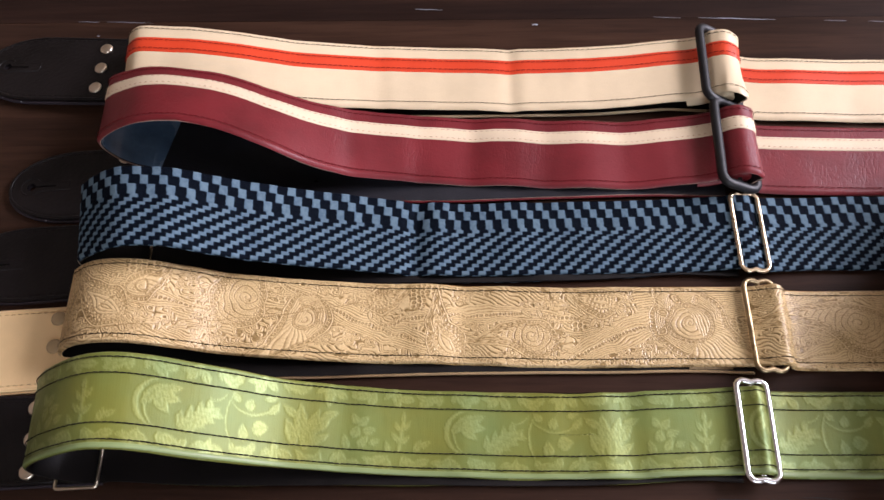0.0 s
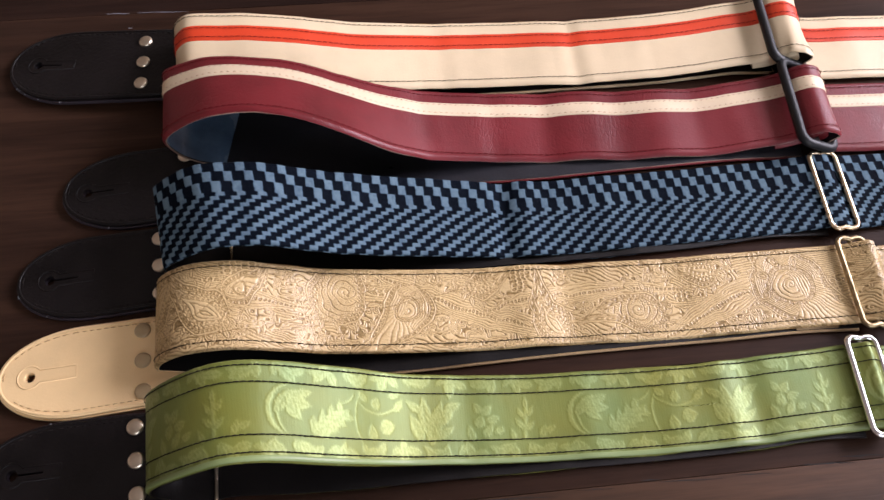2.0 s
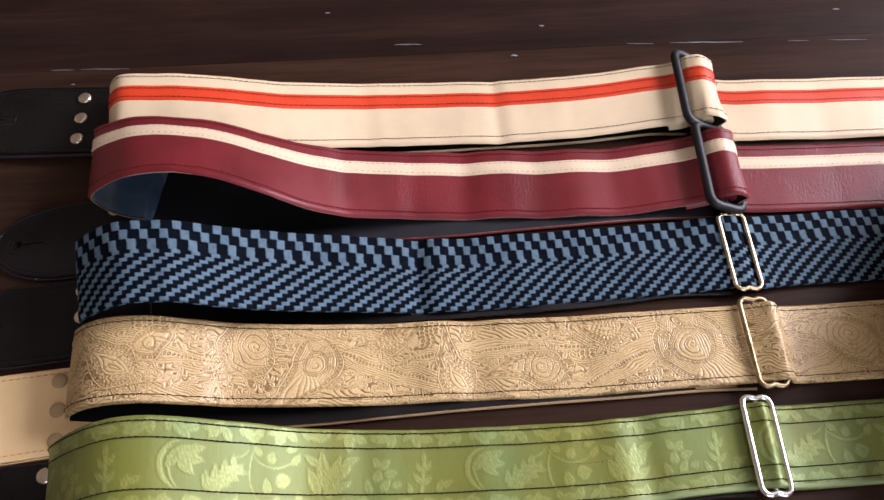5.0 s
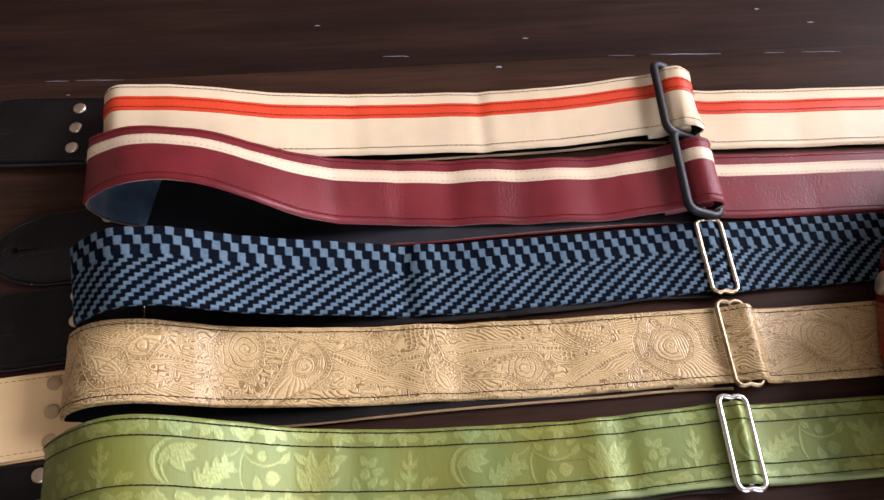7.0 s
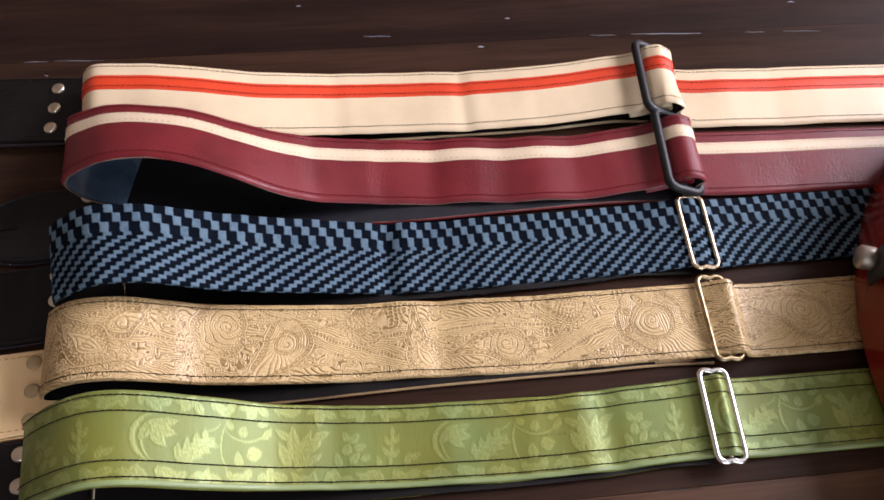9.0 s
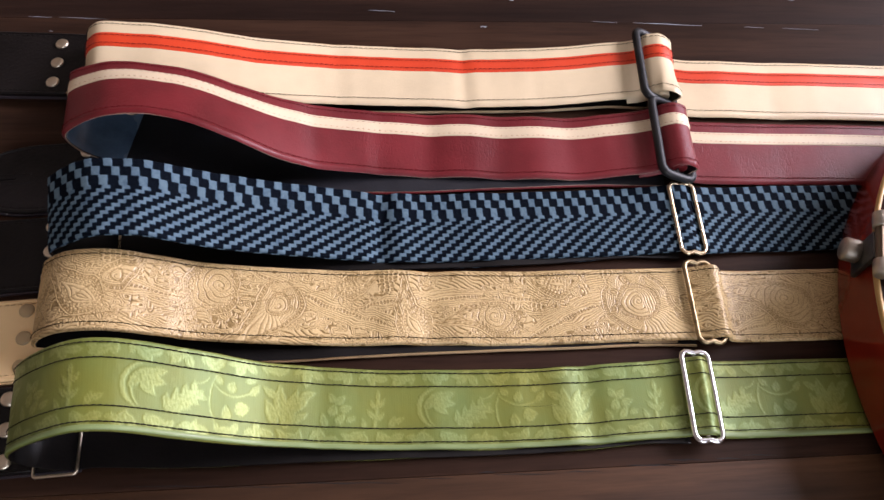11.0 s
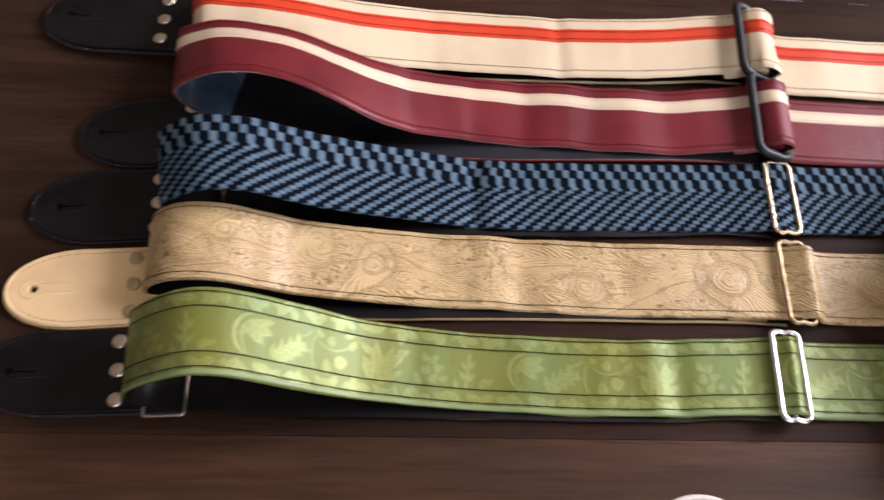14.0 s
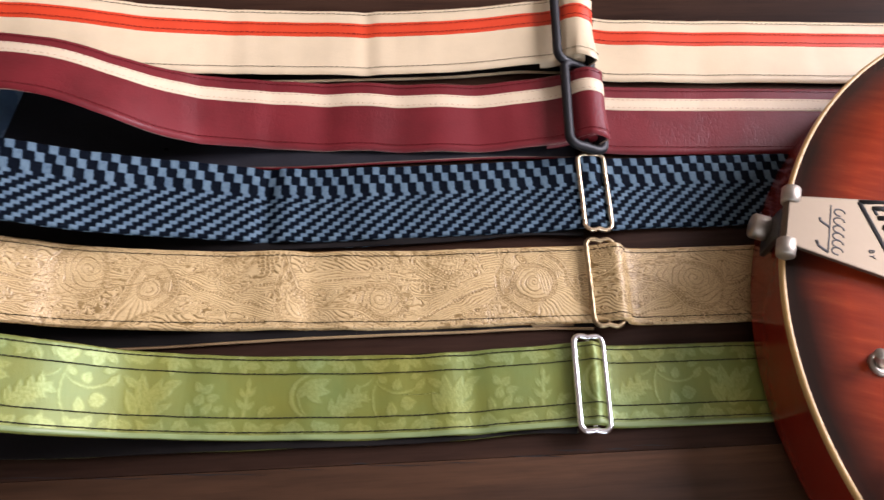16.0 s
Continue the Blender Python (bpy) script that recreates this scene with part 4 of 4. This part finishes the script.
# ---------------------------------------------------------------- sliders
def slider_outline(w, l, r, dip):
    """Rounded rectangle, long side along y, its short ends dipping in the middle."""
    pts = []
    for cx, cy, a0 in ((w / 2 - r, l / 2 - r, 0), (-w / 2 + r, l / 2 - r, 90), (-w / 2 + r, -l / 2 + r, 180), (w / 2 - r, -l / 2 + r, 270)):
        for k in range(7):
            a = radians(a0 + 15 * k)
            pts.append((cx + r * math.cos(a), cy + r * math.sin(a)))
        if dip and a0 in (0, 180):
            sg = 1 if a0 == 0 else -1
            pts += [(sg * w * 0.12, sg * (l / 2 - dip * 0.3)), (0, sg * (l / 2 - dip)), (-sg * w * 0.12, sg * (l / 2 - dip * 0.3))]
    out = []
    for a, b in zip(pts, pts[1:] + pts[:1]):
        out.append(a)
        if math.dist(a, b) > 0.006:
            out += [(a[0] + (b[0] - a[0]) * k / 8, a[1] + (b[1] - a[1]) * k / 8) for k in range(1, 8)]
    return out


def slider(label, m, w, l, r, thick, mat, dip=0.0015, arch=0.0, flat=1.0):
    th = thing("strap_slider", label, "buckle", group="strap sliders")
    th.matrix_world = m
    bm = bmesh.new()
    tube(bm, [(x, y, arch * (1 - (2 * x / w) ** 2)) for x, y in slider_outline(w, l, r, dip)], thick, True, 12, flat)
    part("frame", bm, mat, th)
    bm = bmesh.new()
    tube(bm, [(0.0, y * (l / 2 - dip) / 5, arch - thick * 0.4) for y in range(-5, 6)], thick * 0.8, False, 10, flat)
    part("centre_bar", bm, mat, th)
    return th


slider("black plastic strap slider on the cream strap", pose(0.19725, 0.4225, 0.0156, 0, 26.5, -1), 0.0274, 0.0605, 0.0062, 0.0032, PLASTIC, 0.0, 0.0, 0.9)
slider("black plastic strap slider on the maroon strap", pose(0.20025, 0.3600, 0.01435, 0, 22.1, -1), 0.0258, 0.0635, 0.0062, 0.0032, PLASTIC, 0.0, 0.0, 0.9)
slider("pale gold wire strap slider on the woven strap", pose(0.2025, 0.2995, 0.0092, 0, 2, 1), 0.0165, 0.0535, 0.0045, 0.0014, GOLD, 0.0012)
slider("antique brass strap slider on the paisley strap", pose(0.2025, 0.2385, 0.0102, 0, 4, 1), 0.0170, 0.0550, 0.0045, 0.0015, BRASS, 0.0012)
slider("polished chrome strap slider on the green strap", pose(0.1895, 0.1780, 0.0102, 0, 4, 0), 0.0165, 0.0535, 0.0042, 0.0018, CHROME, 0.0010)


# ---------------------------------------------------------------- leather end tabs with rivets and rings
def tab(label, tip, base, width, hole_at, mat, edge, rivet_mat, rivet_x, ring_mat, thread_mat, ring_y, seed, ring_z=0.0088, ring_tilt=0.26, slit=0.00022, ring_long=0.0535, ring_x=-0.165, lean=0.0, pitch=0.0, spread=0.0172):
    """A strap end: rounded leather tongue with a keyhole, three rivets and a wire ring held in its fold."""
    tx, ty = tip
    bx, by = base
    ang = math.atan2(by - ty, bx - tx)
    ln = math.dist(tip, base)
    th = thing("leather_strap_end", label, "strap end", group="leather strap ends")
    th.matrix_world = pose(tx, ty, 0.0, 0, -pitch, math.degrees(ang))
    nose = 0.044

    def outline(inset):
        hw = width / 2 - inset
        up = []
        for k in range(19):
            a = math.pi / 2 * k / 18
            up.append((inset + (nose - inset) * (1 - math.cos(a)) ** 1.0, hw * math.sin(a) ** 0.95))
        up.append((ln * 0.6, hw * 0.99))
        up.append((ln, hw * 0.96))
        return up + [(x, -y) for x, y in up[:0:-1]]

    hx = hole_at
    keyhole = ([(hx + 0.0150, slit), (hx + 0.0150, -slit)] if slit else []) + [(hx + 0.0026 * math.cos(a), 0.0026 * math.sin(a)) for a in [-0.14 - k * (2 * math.pi - 0.28) / 16 for k in range(17)]]
    bm = bmesh.new()
    prism(bm, outline(0.0), 0.0, 0.0020, [keyhole], 0.0004)
    part("under_layer", bm, edge, th, smooth=False)
    bm = bmesh.new()
    prism(bm, outline(0.0009), 0.0020, 0.0042, [keyhole], 0.0007)
    part("top_layer", bm, mat, th, smooth=False)
    # raised border and worn specks along the edge
    bm = bmesh.new()
    rim = outline(0.0023)
    tube(bm, [(x, y, 0.0041) for x, y in rim[len(rim) // 2:] + rim[:len(rim) // 2 + 1]], 0.0007, False, 8, 0.8)
    part("rim", bm, mat, th)
    if mat is HIDE:
        spots = random.Random(seed)
        bm = bmesh.new()
        border = outline(0.0003)
        for k in range(14 if seed == 1 else 5):
            j = spots.randrange(len(border) - 1)
            f, sz = spots.random(), spots.uniform(0.00012, 0.00035)
            x, y = border[j][0] * (1 - f) + border[j + 1][0] * f, border[j][1] * (1 - f) + border[j + 1][1] * f
            if x < ln * 0.9:
                add_box(bm, x - sz * 1.6, x + sz * 1.6, y - sz, y + sz, 0.0014, 0.0023)
        tagged(part("worn_specks", bm, CHIP, th, smooth=False), kind="stuff")
    # pressed line round the keyhole
    bm = bmesh.new()
    line = [(hx + 0.024, 0.0034), *[(hx + 0.0062 * math.cos(a), 0.0062 * math.sin(a)) for a in [0.6 + k * (2 * math.pi - 1.2) / 20 for k in range(21)]], (hx + 0.024, -0.0034)]
    tube(bm, [(x, y, 0.0041) for x, y in line], 0.0005, True, 6)
    part("keyhole_rim", bm, mat, th)
    # stitches a few millimetres inside the edge
    bm = bmesh.new()
    ol = outline(0.0042)
    ring_pts = []
    for a, b in zip(ol, ol[1:]):
        n = max(1, int(math.dist(a, b) / 0.0012))
        ring_pts += [(a[0] + (b[0] - a[0]) * k / n, a[1] + (b[1] - a[1]) * k / n) for k in range(n)]
    for i in range(0, len(ring_pts) - 2, 3):
        (x0, y0), (x1, y1) = ring_pts[i], ring_pts[i + 2]
        if min(x0, x1) < ln * 0.95 and abs(x0 - x1) + abs(y0 - y1) < 0.005:
            tube(bm, [(x0, y0, 0.0041), ((x0 + x1) / 2, (y0 + y1) / 2, 0.0044), (x1, y1, 0.0041)], 0.00025, False, 5)
    tagged(part("stitching", bm, thread_mat, th), kind="stuff")
    for k in (-1, 0, 1):
        bm = bmesh.new()
        lathe(bm, [(0.0043, 0.0040), (0.0044, 0.0045), (0.0040, 0.0053), (0.0030, 0.0057), (0.0010, 0.0059)], Matrix.Translation((rivet_x - tx + k * lean, k * spread, 0)), 20)
        part("rivet", bm, rivet_mat, th)
    if not ring_mat:
        return th
    # ring in the fold
    bm = bmesh.new()
    tube(bm, [(x + ring_x - tx, y + ring_y - ty, ring_z - ring_tilt * (0.01125 - x)) for x, y in slider_outline(0.0225, ring_long, 0.0018, 0.0)], 0.0009, True, 10)
    ring = part("ring", bm, ring_mat, th, "thin wire ring")
    ring.matrix_parent_inverse = Matrix.Identity(4)
    return th


tab("black leather strap end with three rivets and a keyhole", (-0.3055, 0.4137), (-0.178, 0.4067), 0.0575, 0.0190, HIDE, HIDE_EDGE, NICKEL, -0.2178, NICKEL, STITCH_DARK, 0.4037, 1, ring_long=0.040, lean=-0.0014, pitch=4.6, spread=0.0170)
tab("black leather strap end lying beside the maroon strap", (-0.2575, 0.3145), (-0.155, 0.328), 0.0535, 0.0150, HIDE, HIDE_EDGE, NICKEL, -0.185, None, STITCH_DARK, 0.346, 2)
tab("black leather strap end with silver rivets and purple-edged rim", (-0.2732, 0.2575), (-0.155, 0.272), 0.0520, 0.0185, HIDE, HIDE_EDGE, NICKEL, -0.1945, GOLD, STITCH_DARK, 0.2790, 3, ring_long=0.061)
tab("pale tan leather strap end with brass rivets", (-0.2731, 0.2016), (-0.155, 0.216), 0.0520, 0.0175, TANHIDE, TANHIDE, RIVET_TAN, -0.1975, BRASS, STITCH_TAN, 0.2255, 4, slit=0, ring_long=0.046)
tab("worn black leather strap end with silver rivets", (-0.2745, 0.1515), (-0.155, 0.161), 0.0510, 0.0190, HIDE, HIDE_EDGE, NICKEL, -0.1950, NICKEL, STITCH_DARK, 0.1510, 5, 0.0084, 0.10, ring_x=-0.1658, lean=-0.0012)

# ---------------------------------------------------------------- pale ring on the table
bm = bmesh.new()
tube(bm, [(0.034 * math.cos(k * math.pi / 32), 0.034 * math.sin(k * math.pi / 32), 0.0016) for k in range(64)], 0.0016, True, 10)
hoop = part("pale_ring", bm, plain("pale_enamel", (0.78, 0.70, 0.62), 0.4, 60))
hoop.location = (0.1335, 0.0735, 0.0)
tagged(hoop, "round pale ring lying on the table", "ring")

# ---------------------------------------------------------------- guitar body
def finish():
    """Glossy red sunburst: dark rim fading into red figured wood."""
    m, nt, p = material("red_sunburst")
    v = coords(nt)
    a = nt.nodes.new("ShaderNodeAttribute")
    a.attribute_name = "pattern"
    stretch = coords(nt, (3, 30, 30))
    fig = noise_tex(nt, stretch, 6, 6)
    red = ramp(nt, fig, [(0.25, (0.20, 0.019, 0.006)), (0.55, (0.262, 0.031, 0.009)), (0.70, (0.32, 0.047, 0.013)), (0.85, (0.41, 0.080, 0.022))])
    c = mix(nt, a.outputs["Fac"], red, (0.018, 0.0085, 0.0055))
    nt.links.new(c, p.inputs["Base Color"])
    p.inputs["Roughness"].default_value = 0.22
    p.inputs["Specular IOR Level"].default_value = 0.2
    p.inputs["Coat Weight"].default_value, p.inputs["Coat Roughness"].default_value = 0.16, 0.06
    bump(nt, p, noise_tex(nt, v, 90, 3), 0.05, 0.0004)
    return m


BURST = finish()
SIDE = plain("cherry_lacquer", (0.245, 0.021, 0.010), 0.13, 20, 0.3, 0.0003)
BIND = plain("aged_binding", (0.55, 0.34, 0.125), 0.4, 40)
ENGRAVE = plain("engraved_black", (0.012, 0.011, 0.011), 0.6, 80)
ALU = metal("cast_aluminium", (0.215, 0.172, 0.122), 0.44, 0.03)
DULL = metal("dull_nickel", (0.50, 0.45, 0.38), 0.42, 0.12)
STEEL = metal("dark_steel", (0.14, 0.135, 0.13), 0.35, 0.2)

G_ANG = -16.0
guitar = thing("electric_guitar", "glossy red sunburst guitar body with cream binding, lying on the straps", "guitar")
guitar.matrix_world = pose(0.2915, 0.2440, 0.0066, 0, 0, G_ANG)
# outline in the body's frame: x from the tail along the axis
gc = (0.2215, 0.011)
half = [(gc[0] - 0.2225 * math.cos(radians(d)), gc[1] - 0.2225 * math.sin(radians(d))) for d in range(0, 53, 4)] + [(0.120, -0.179), (0.165, -0.180), (0.21, -0.160), (0.25, -0.134), (0.29, -0.118), (0.335, -0.128), (0.38, -0.126), (0.42, -0.098), (0.44, -0.05)]
other = [(gc[0] - 0.2225 * math.cos(radians(d)), gc[1] + 0.2225 * math.sin(radians(d))) for d in range(4, 53, 4)] + [(0.120, 0.201), (0.165, 0.202), (0.21, 0.180), (0.25, 0.150), (0.29, 0.128), (0.335, 0.130), (0.375, 0.115), (0.38, 0.07), (0.42, 0.04)]
ctrl = half + [(0.445, 0.0)] + other[::-1]
loop, _ = smooth_path([(x, y, 0) for x, y in ctrl + ctrl[:1]], 0.004)
loop = loop[:-1, :2]
H0, H1 = 0.0, 0.0445
cen = np.array([0.21, 0.006])


def inset(k):
    d = loop - cen
    r = np.linalg.norm(d, axis=1)[:, None]
    return cen + d * (1 - k / r)


def ring_grid(rows):
    g = []
    for k, z in rows:
        p = inset(k)
        g.append(np.concatenate([p, np.full((len(p), 1), z)], 1))
    g = np.array(g)
    return np.concatenate([g, g[:, :1]], 1)


sheet("body_side", ring_grid([(0.04, H0), (0.003, H0), (0.0008, H0 + 0.0008), (0.0, H0 + 0.003), (0.0, H1 - 0.0030)]), SIDE, guitar, None, "glossy dark cherry side", flip=False)
sheet("binding", ring_grid([(0.0, H1 - 0.0030), (-0.0002, H1 - 0.0027), (-0.0002, H1 - 0.0008), (0.0005, H1), (0.0021, H1 + 0.0003), (0.0023, H1 - 0.0005)]), BIND, guitar, None, "aged cream binding")
rows = [(0.0021, 0.0), (0.006, 0.0006), (0.010, 0.0018)] + [(k, 0.0018 + 0.0072 * (1 - math.exp(-(k - 0.01) / 0.035))) for k in (0.014, 0.018, 0.022, 0.027, 0.032, 0.038, 0.045, 0.052, 0.06, 0.07, 0.08, 0.09, 0.1, 0.11)]
top = ring_grid([(k, H1 + h) for k, h in rows])
mid = np.broadcast_to(np.array([*cen, top[-1, :, 2].mean()]), top[:1].shape)
top = np.concatenate([top, top[-1:] * 0.5 + mid * 0.5, mid], 0)
depth = np.array([k for k, _ in rows] + [0.13, 0.16])
burst = np.clip(1.12 - (depth / 0.030) ** 1.3, 0, 1)[:, None] * np.ones(top.shape[:2])
burst = np.clip(burst + 0.10 * lattice_noise(top[..., 0] / 0.02, top[..., 1] / 0.02, 50) * (burst > 0.02), 0, 1)
sheet("body_top", top, BURST, guitar, burst, "red sunburst top with a dark rim")


# vibrato tailpiece: hinge, plate and engraved shapes
def top_height(x, y):
    d = np.linalg.norm(loop - np.array([x, y]), axis=1).min()
    return H1 + (0.0018 + 0.0072 * (1 - math.exp(-(max(d, 0.01) - 0.01) / 0.035)))


PZ = 0.0545
TX, TY = -0.0074, 0.0090                                          # the tailpiece's place from the tail
bm = bmesh.new()
prism(bm, [(TX + x, TY + y) for x, y in ((0.004, 0.0145), (0.004, -0.0150), (0.012, -0.0160), (0.105, -0.0255), (0.148, -0.0255), (0.148, 0.0390), (0.105, 0.0385), (0.012, 0.0165))], PZ, PZ + 0.0022, (), 0.0006)
part("tailpiece_plate", bm, ALU, guitar, "brushed aluminium tailpiece plate", smooth=False)
for y in (0.0165, -0.0165):
    bm = bmesh.new()
    lathe(bm, [(0.0040, -0.0052), (0.0050, -0.0045), (0.0052, 0.0), (0.0050, 0.0045), (0.0040, 0.0052)], pose(TX + 0.006, TY + y, PZ - 0.0010, 90, 0, 0), 20)
    part("hinge_barrel", bm, DULL, guitar)
bm = bmesh.new()
tube(bm, [(TX + 0.006, TY - 0.014 + 0.0035 * k, PZ - 0.0018) for k in range(9)], 0.0034, False, 14)
part("hinge_pin", bm, ALU, guitar)
bm = bmesh.new()
add_box(bm, TX + 0.002, TX + 0.005, TY - 0.009, TY + 0.009, 0.026, PZ - 0.003, 0.0006)
part("tail_bracket", bm, STEEL, guitar, smooth=False)
bm = bmesh.new()
add_box(bm, TX + 0.003, 0.004, TY - 0.010, TY + 0.010, PZ - 0.0060, PZ - 0.0032, 0.0006)
part("bracket_foot", bm, STEEL, guitar, smooth=False)
# knurled strap button on the tail
bm = bmesh.new()
n = 36
prof = [(0.0036, 0.0), (0.0036, 0.003), (0.0062, 0.0036), (0.0072, 0.0044), (0.0072, 0.0125), (0.0064, 0.0134), (0.001, 0.0136)]
m = Matrix.Translation((-0.001, 0.0135, 0.034)) @ Euler((0, radians(-90), 0)).to_matrix().to_4x4()
lathe(bm, prof, m, n)
bm.verts.ensure_lookup_table()
for i, v in enumerate(bm.verts):
    row, k = divmod(i, n)
    if row in (3, 4) and k % 2:
        c0 = m @ Vector((0, 0, prof[row][1]))
        v.co = c0 + (v.co - c0) * 0.93
part("strap_button", bm, DULL, guitar, "knurled metal strap button")
# toggle switch, its lever leaning over
px, py = 0.052, -0.0575
pz = top_height(px, py)
bm = bmesh.new()
lathe(bm, [(0.0066, -0.001), (0.0068, 0.0010), (0.0060, 0.0022), (0.0046, 0.0024), (0.0036, 0.0010)], Matrix.Translation((px, py, pz)), 28)
part("switch_nut", bm, DULL, guitar, "round metal switch nut")
bm = bmesh.new()
lathe(bm, [(0.0026, 0.0), (0.0028, 0.0050), (0.0030, 0.0110), (0.0029, 0.0122), (0.0024, 0.0127), (0.0004, 0.0128)], Matrix.Translation((px, py, pz)) @ pose(0, 0, 0, -2, -30, 0), 24)
part("switch_lever", bm, DULL, guitar, "leaning metal switch lever")


# dark red control knob
kx, ky = 0.0700, -0.1065
bm = bmesh.new()
lathe(bm, [(0.0078, -0.001), (0.0080, 0.0010), (0.0076, 0.0060), (0.0068, 0.0100), (0.0056, 0.0112), (0.0010, 0.0116)], Matrix.Translation((kx, ky, top_height(kx, ky))), 28)
part("control_knob", bm, SIDE, guitar, "dark red round control knob")


# engraved marks: plain strokes, a slanted framed panel with bars, and two letters
def stroke(name, pts, r):
    bm = bmesh.new()
    tube(bm, [(x, y, PZ + 0.0022) for x, y in pts], r, False, 6, 0.35)
    return part(name, bm, ENGRAVE, guitar)


sx = TX + 0.0300
for y0 in (0.0115, 0.0060, 0.0010, -0.0035, -0.0080, -0.0125):
    stroke("engraved_stroke", [(sx + 0.0030 * math.cos(a) + 0.0014, TY + y0 + 0.0022 * math.sin(a)) for a in [k * 0.62 for k in range(9)]], 0.0005)
stroke("engraved_stroke", [(sx - 0.0034, TY + 0.0150 - 0.0033 * k) for k in range(10)], 0.0005)
stroke("engraved_stroke", [(sx - 0.0034, TY - 0.0145), (sx - 0.0085, TY - 0.0120), (sx - 0.0100, TY - 0.0090)], 0.0009)
stroke("engraved_stroke", [(sx - 0.0034, TY + 0.0010), (sx - 0.0085, TY + 0.0035), (sx - 0.0090, TY + 0.0055)], 0.0008)
panel = [(TX + x, TY + y) for x, y in ((0.0415, 0.0215), (0.0640, -0.0170), (0.0880, -0.0150), (0.0655, 0.0285))]
stroke("engraved_frame", panel + panel[:1], 0.0015)
for k in range(7):
    t0 = 0.09 + k * 0.13
    a = Vector(panel[0]).lerp(Vector(panel[1]), t0)
    b = Vector(panel[3]).lerp(Vector(panel[2]), t0)
    stroke("engraved_bar", [a.lerp(b, 0.22), a.lerp(b, 0.78)], 0.0016)
    stroke("engraved_bar", [a.lerp(b, 0.24 + 0.5 * (k % 2)), (a.lerp(b, 0.24 + 0.5 * (k % 2))).lerp(Vector(panel[1]).lerp(Vector(panel[2]), 0.24 + 0.5 * (k % 2)), 0.10)], 0.0011)
txt = bpy.data.curves.new("lettering", "FONT")
txt.body, txt.size, txt.extrude, txt.align_x = "BY", 0.0042, 0.0002, "CENTER"
txt.space_character = 1.25
tob = bpy.data.objects.new("lettering_curve", txt)
me = bpy.data.meshes.new_from_object(tob)
bpy.data.objects.remove(tob)
me.materials.append(ENGRAVE)
lt = new("lettering", me)
lt.parent = guitar
lt.matrix_local = pose(TX + 0.0480, TY - 0.0090, PZ + 0.0023, 0, 0, -84)
lt["label"] = "two small engraved letters"
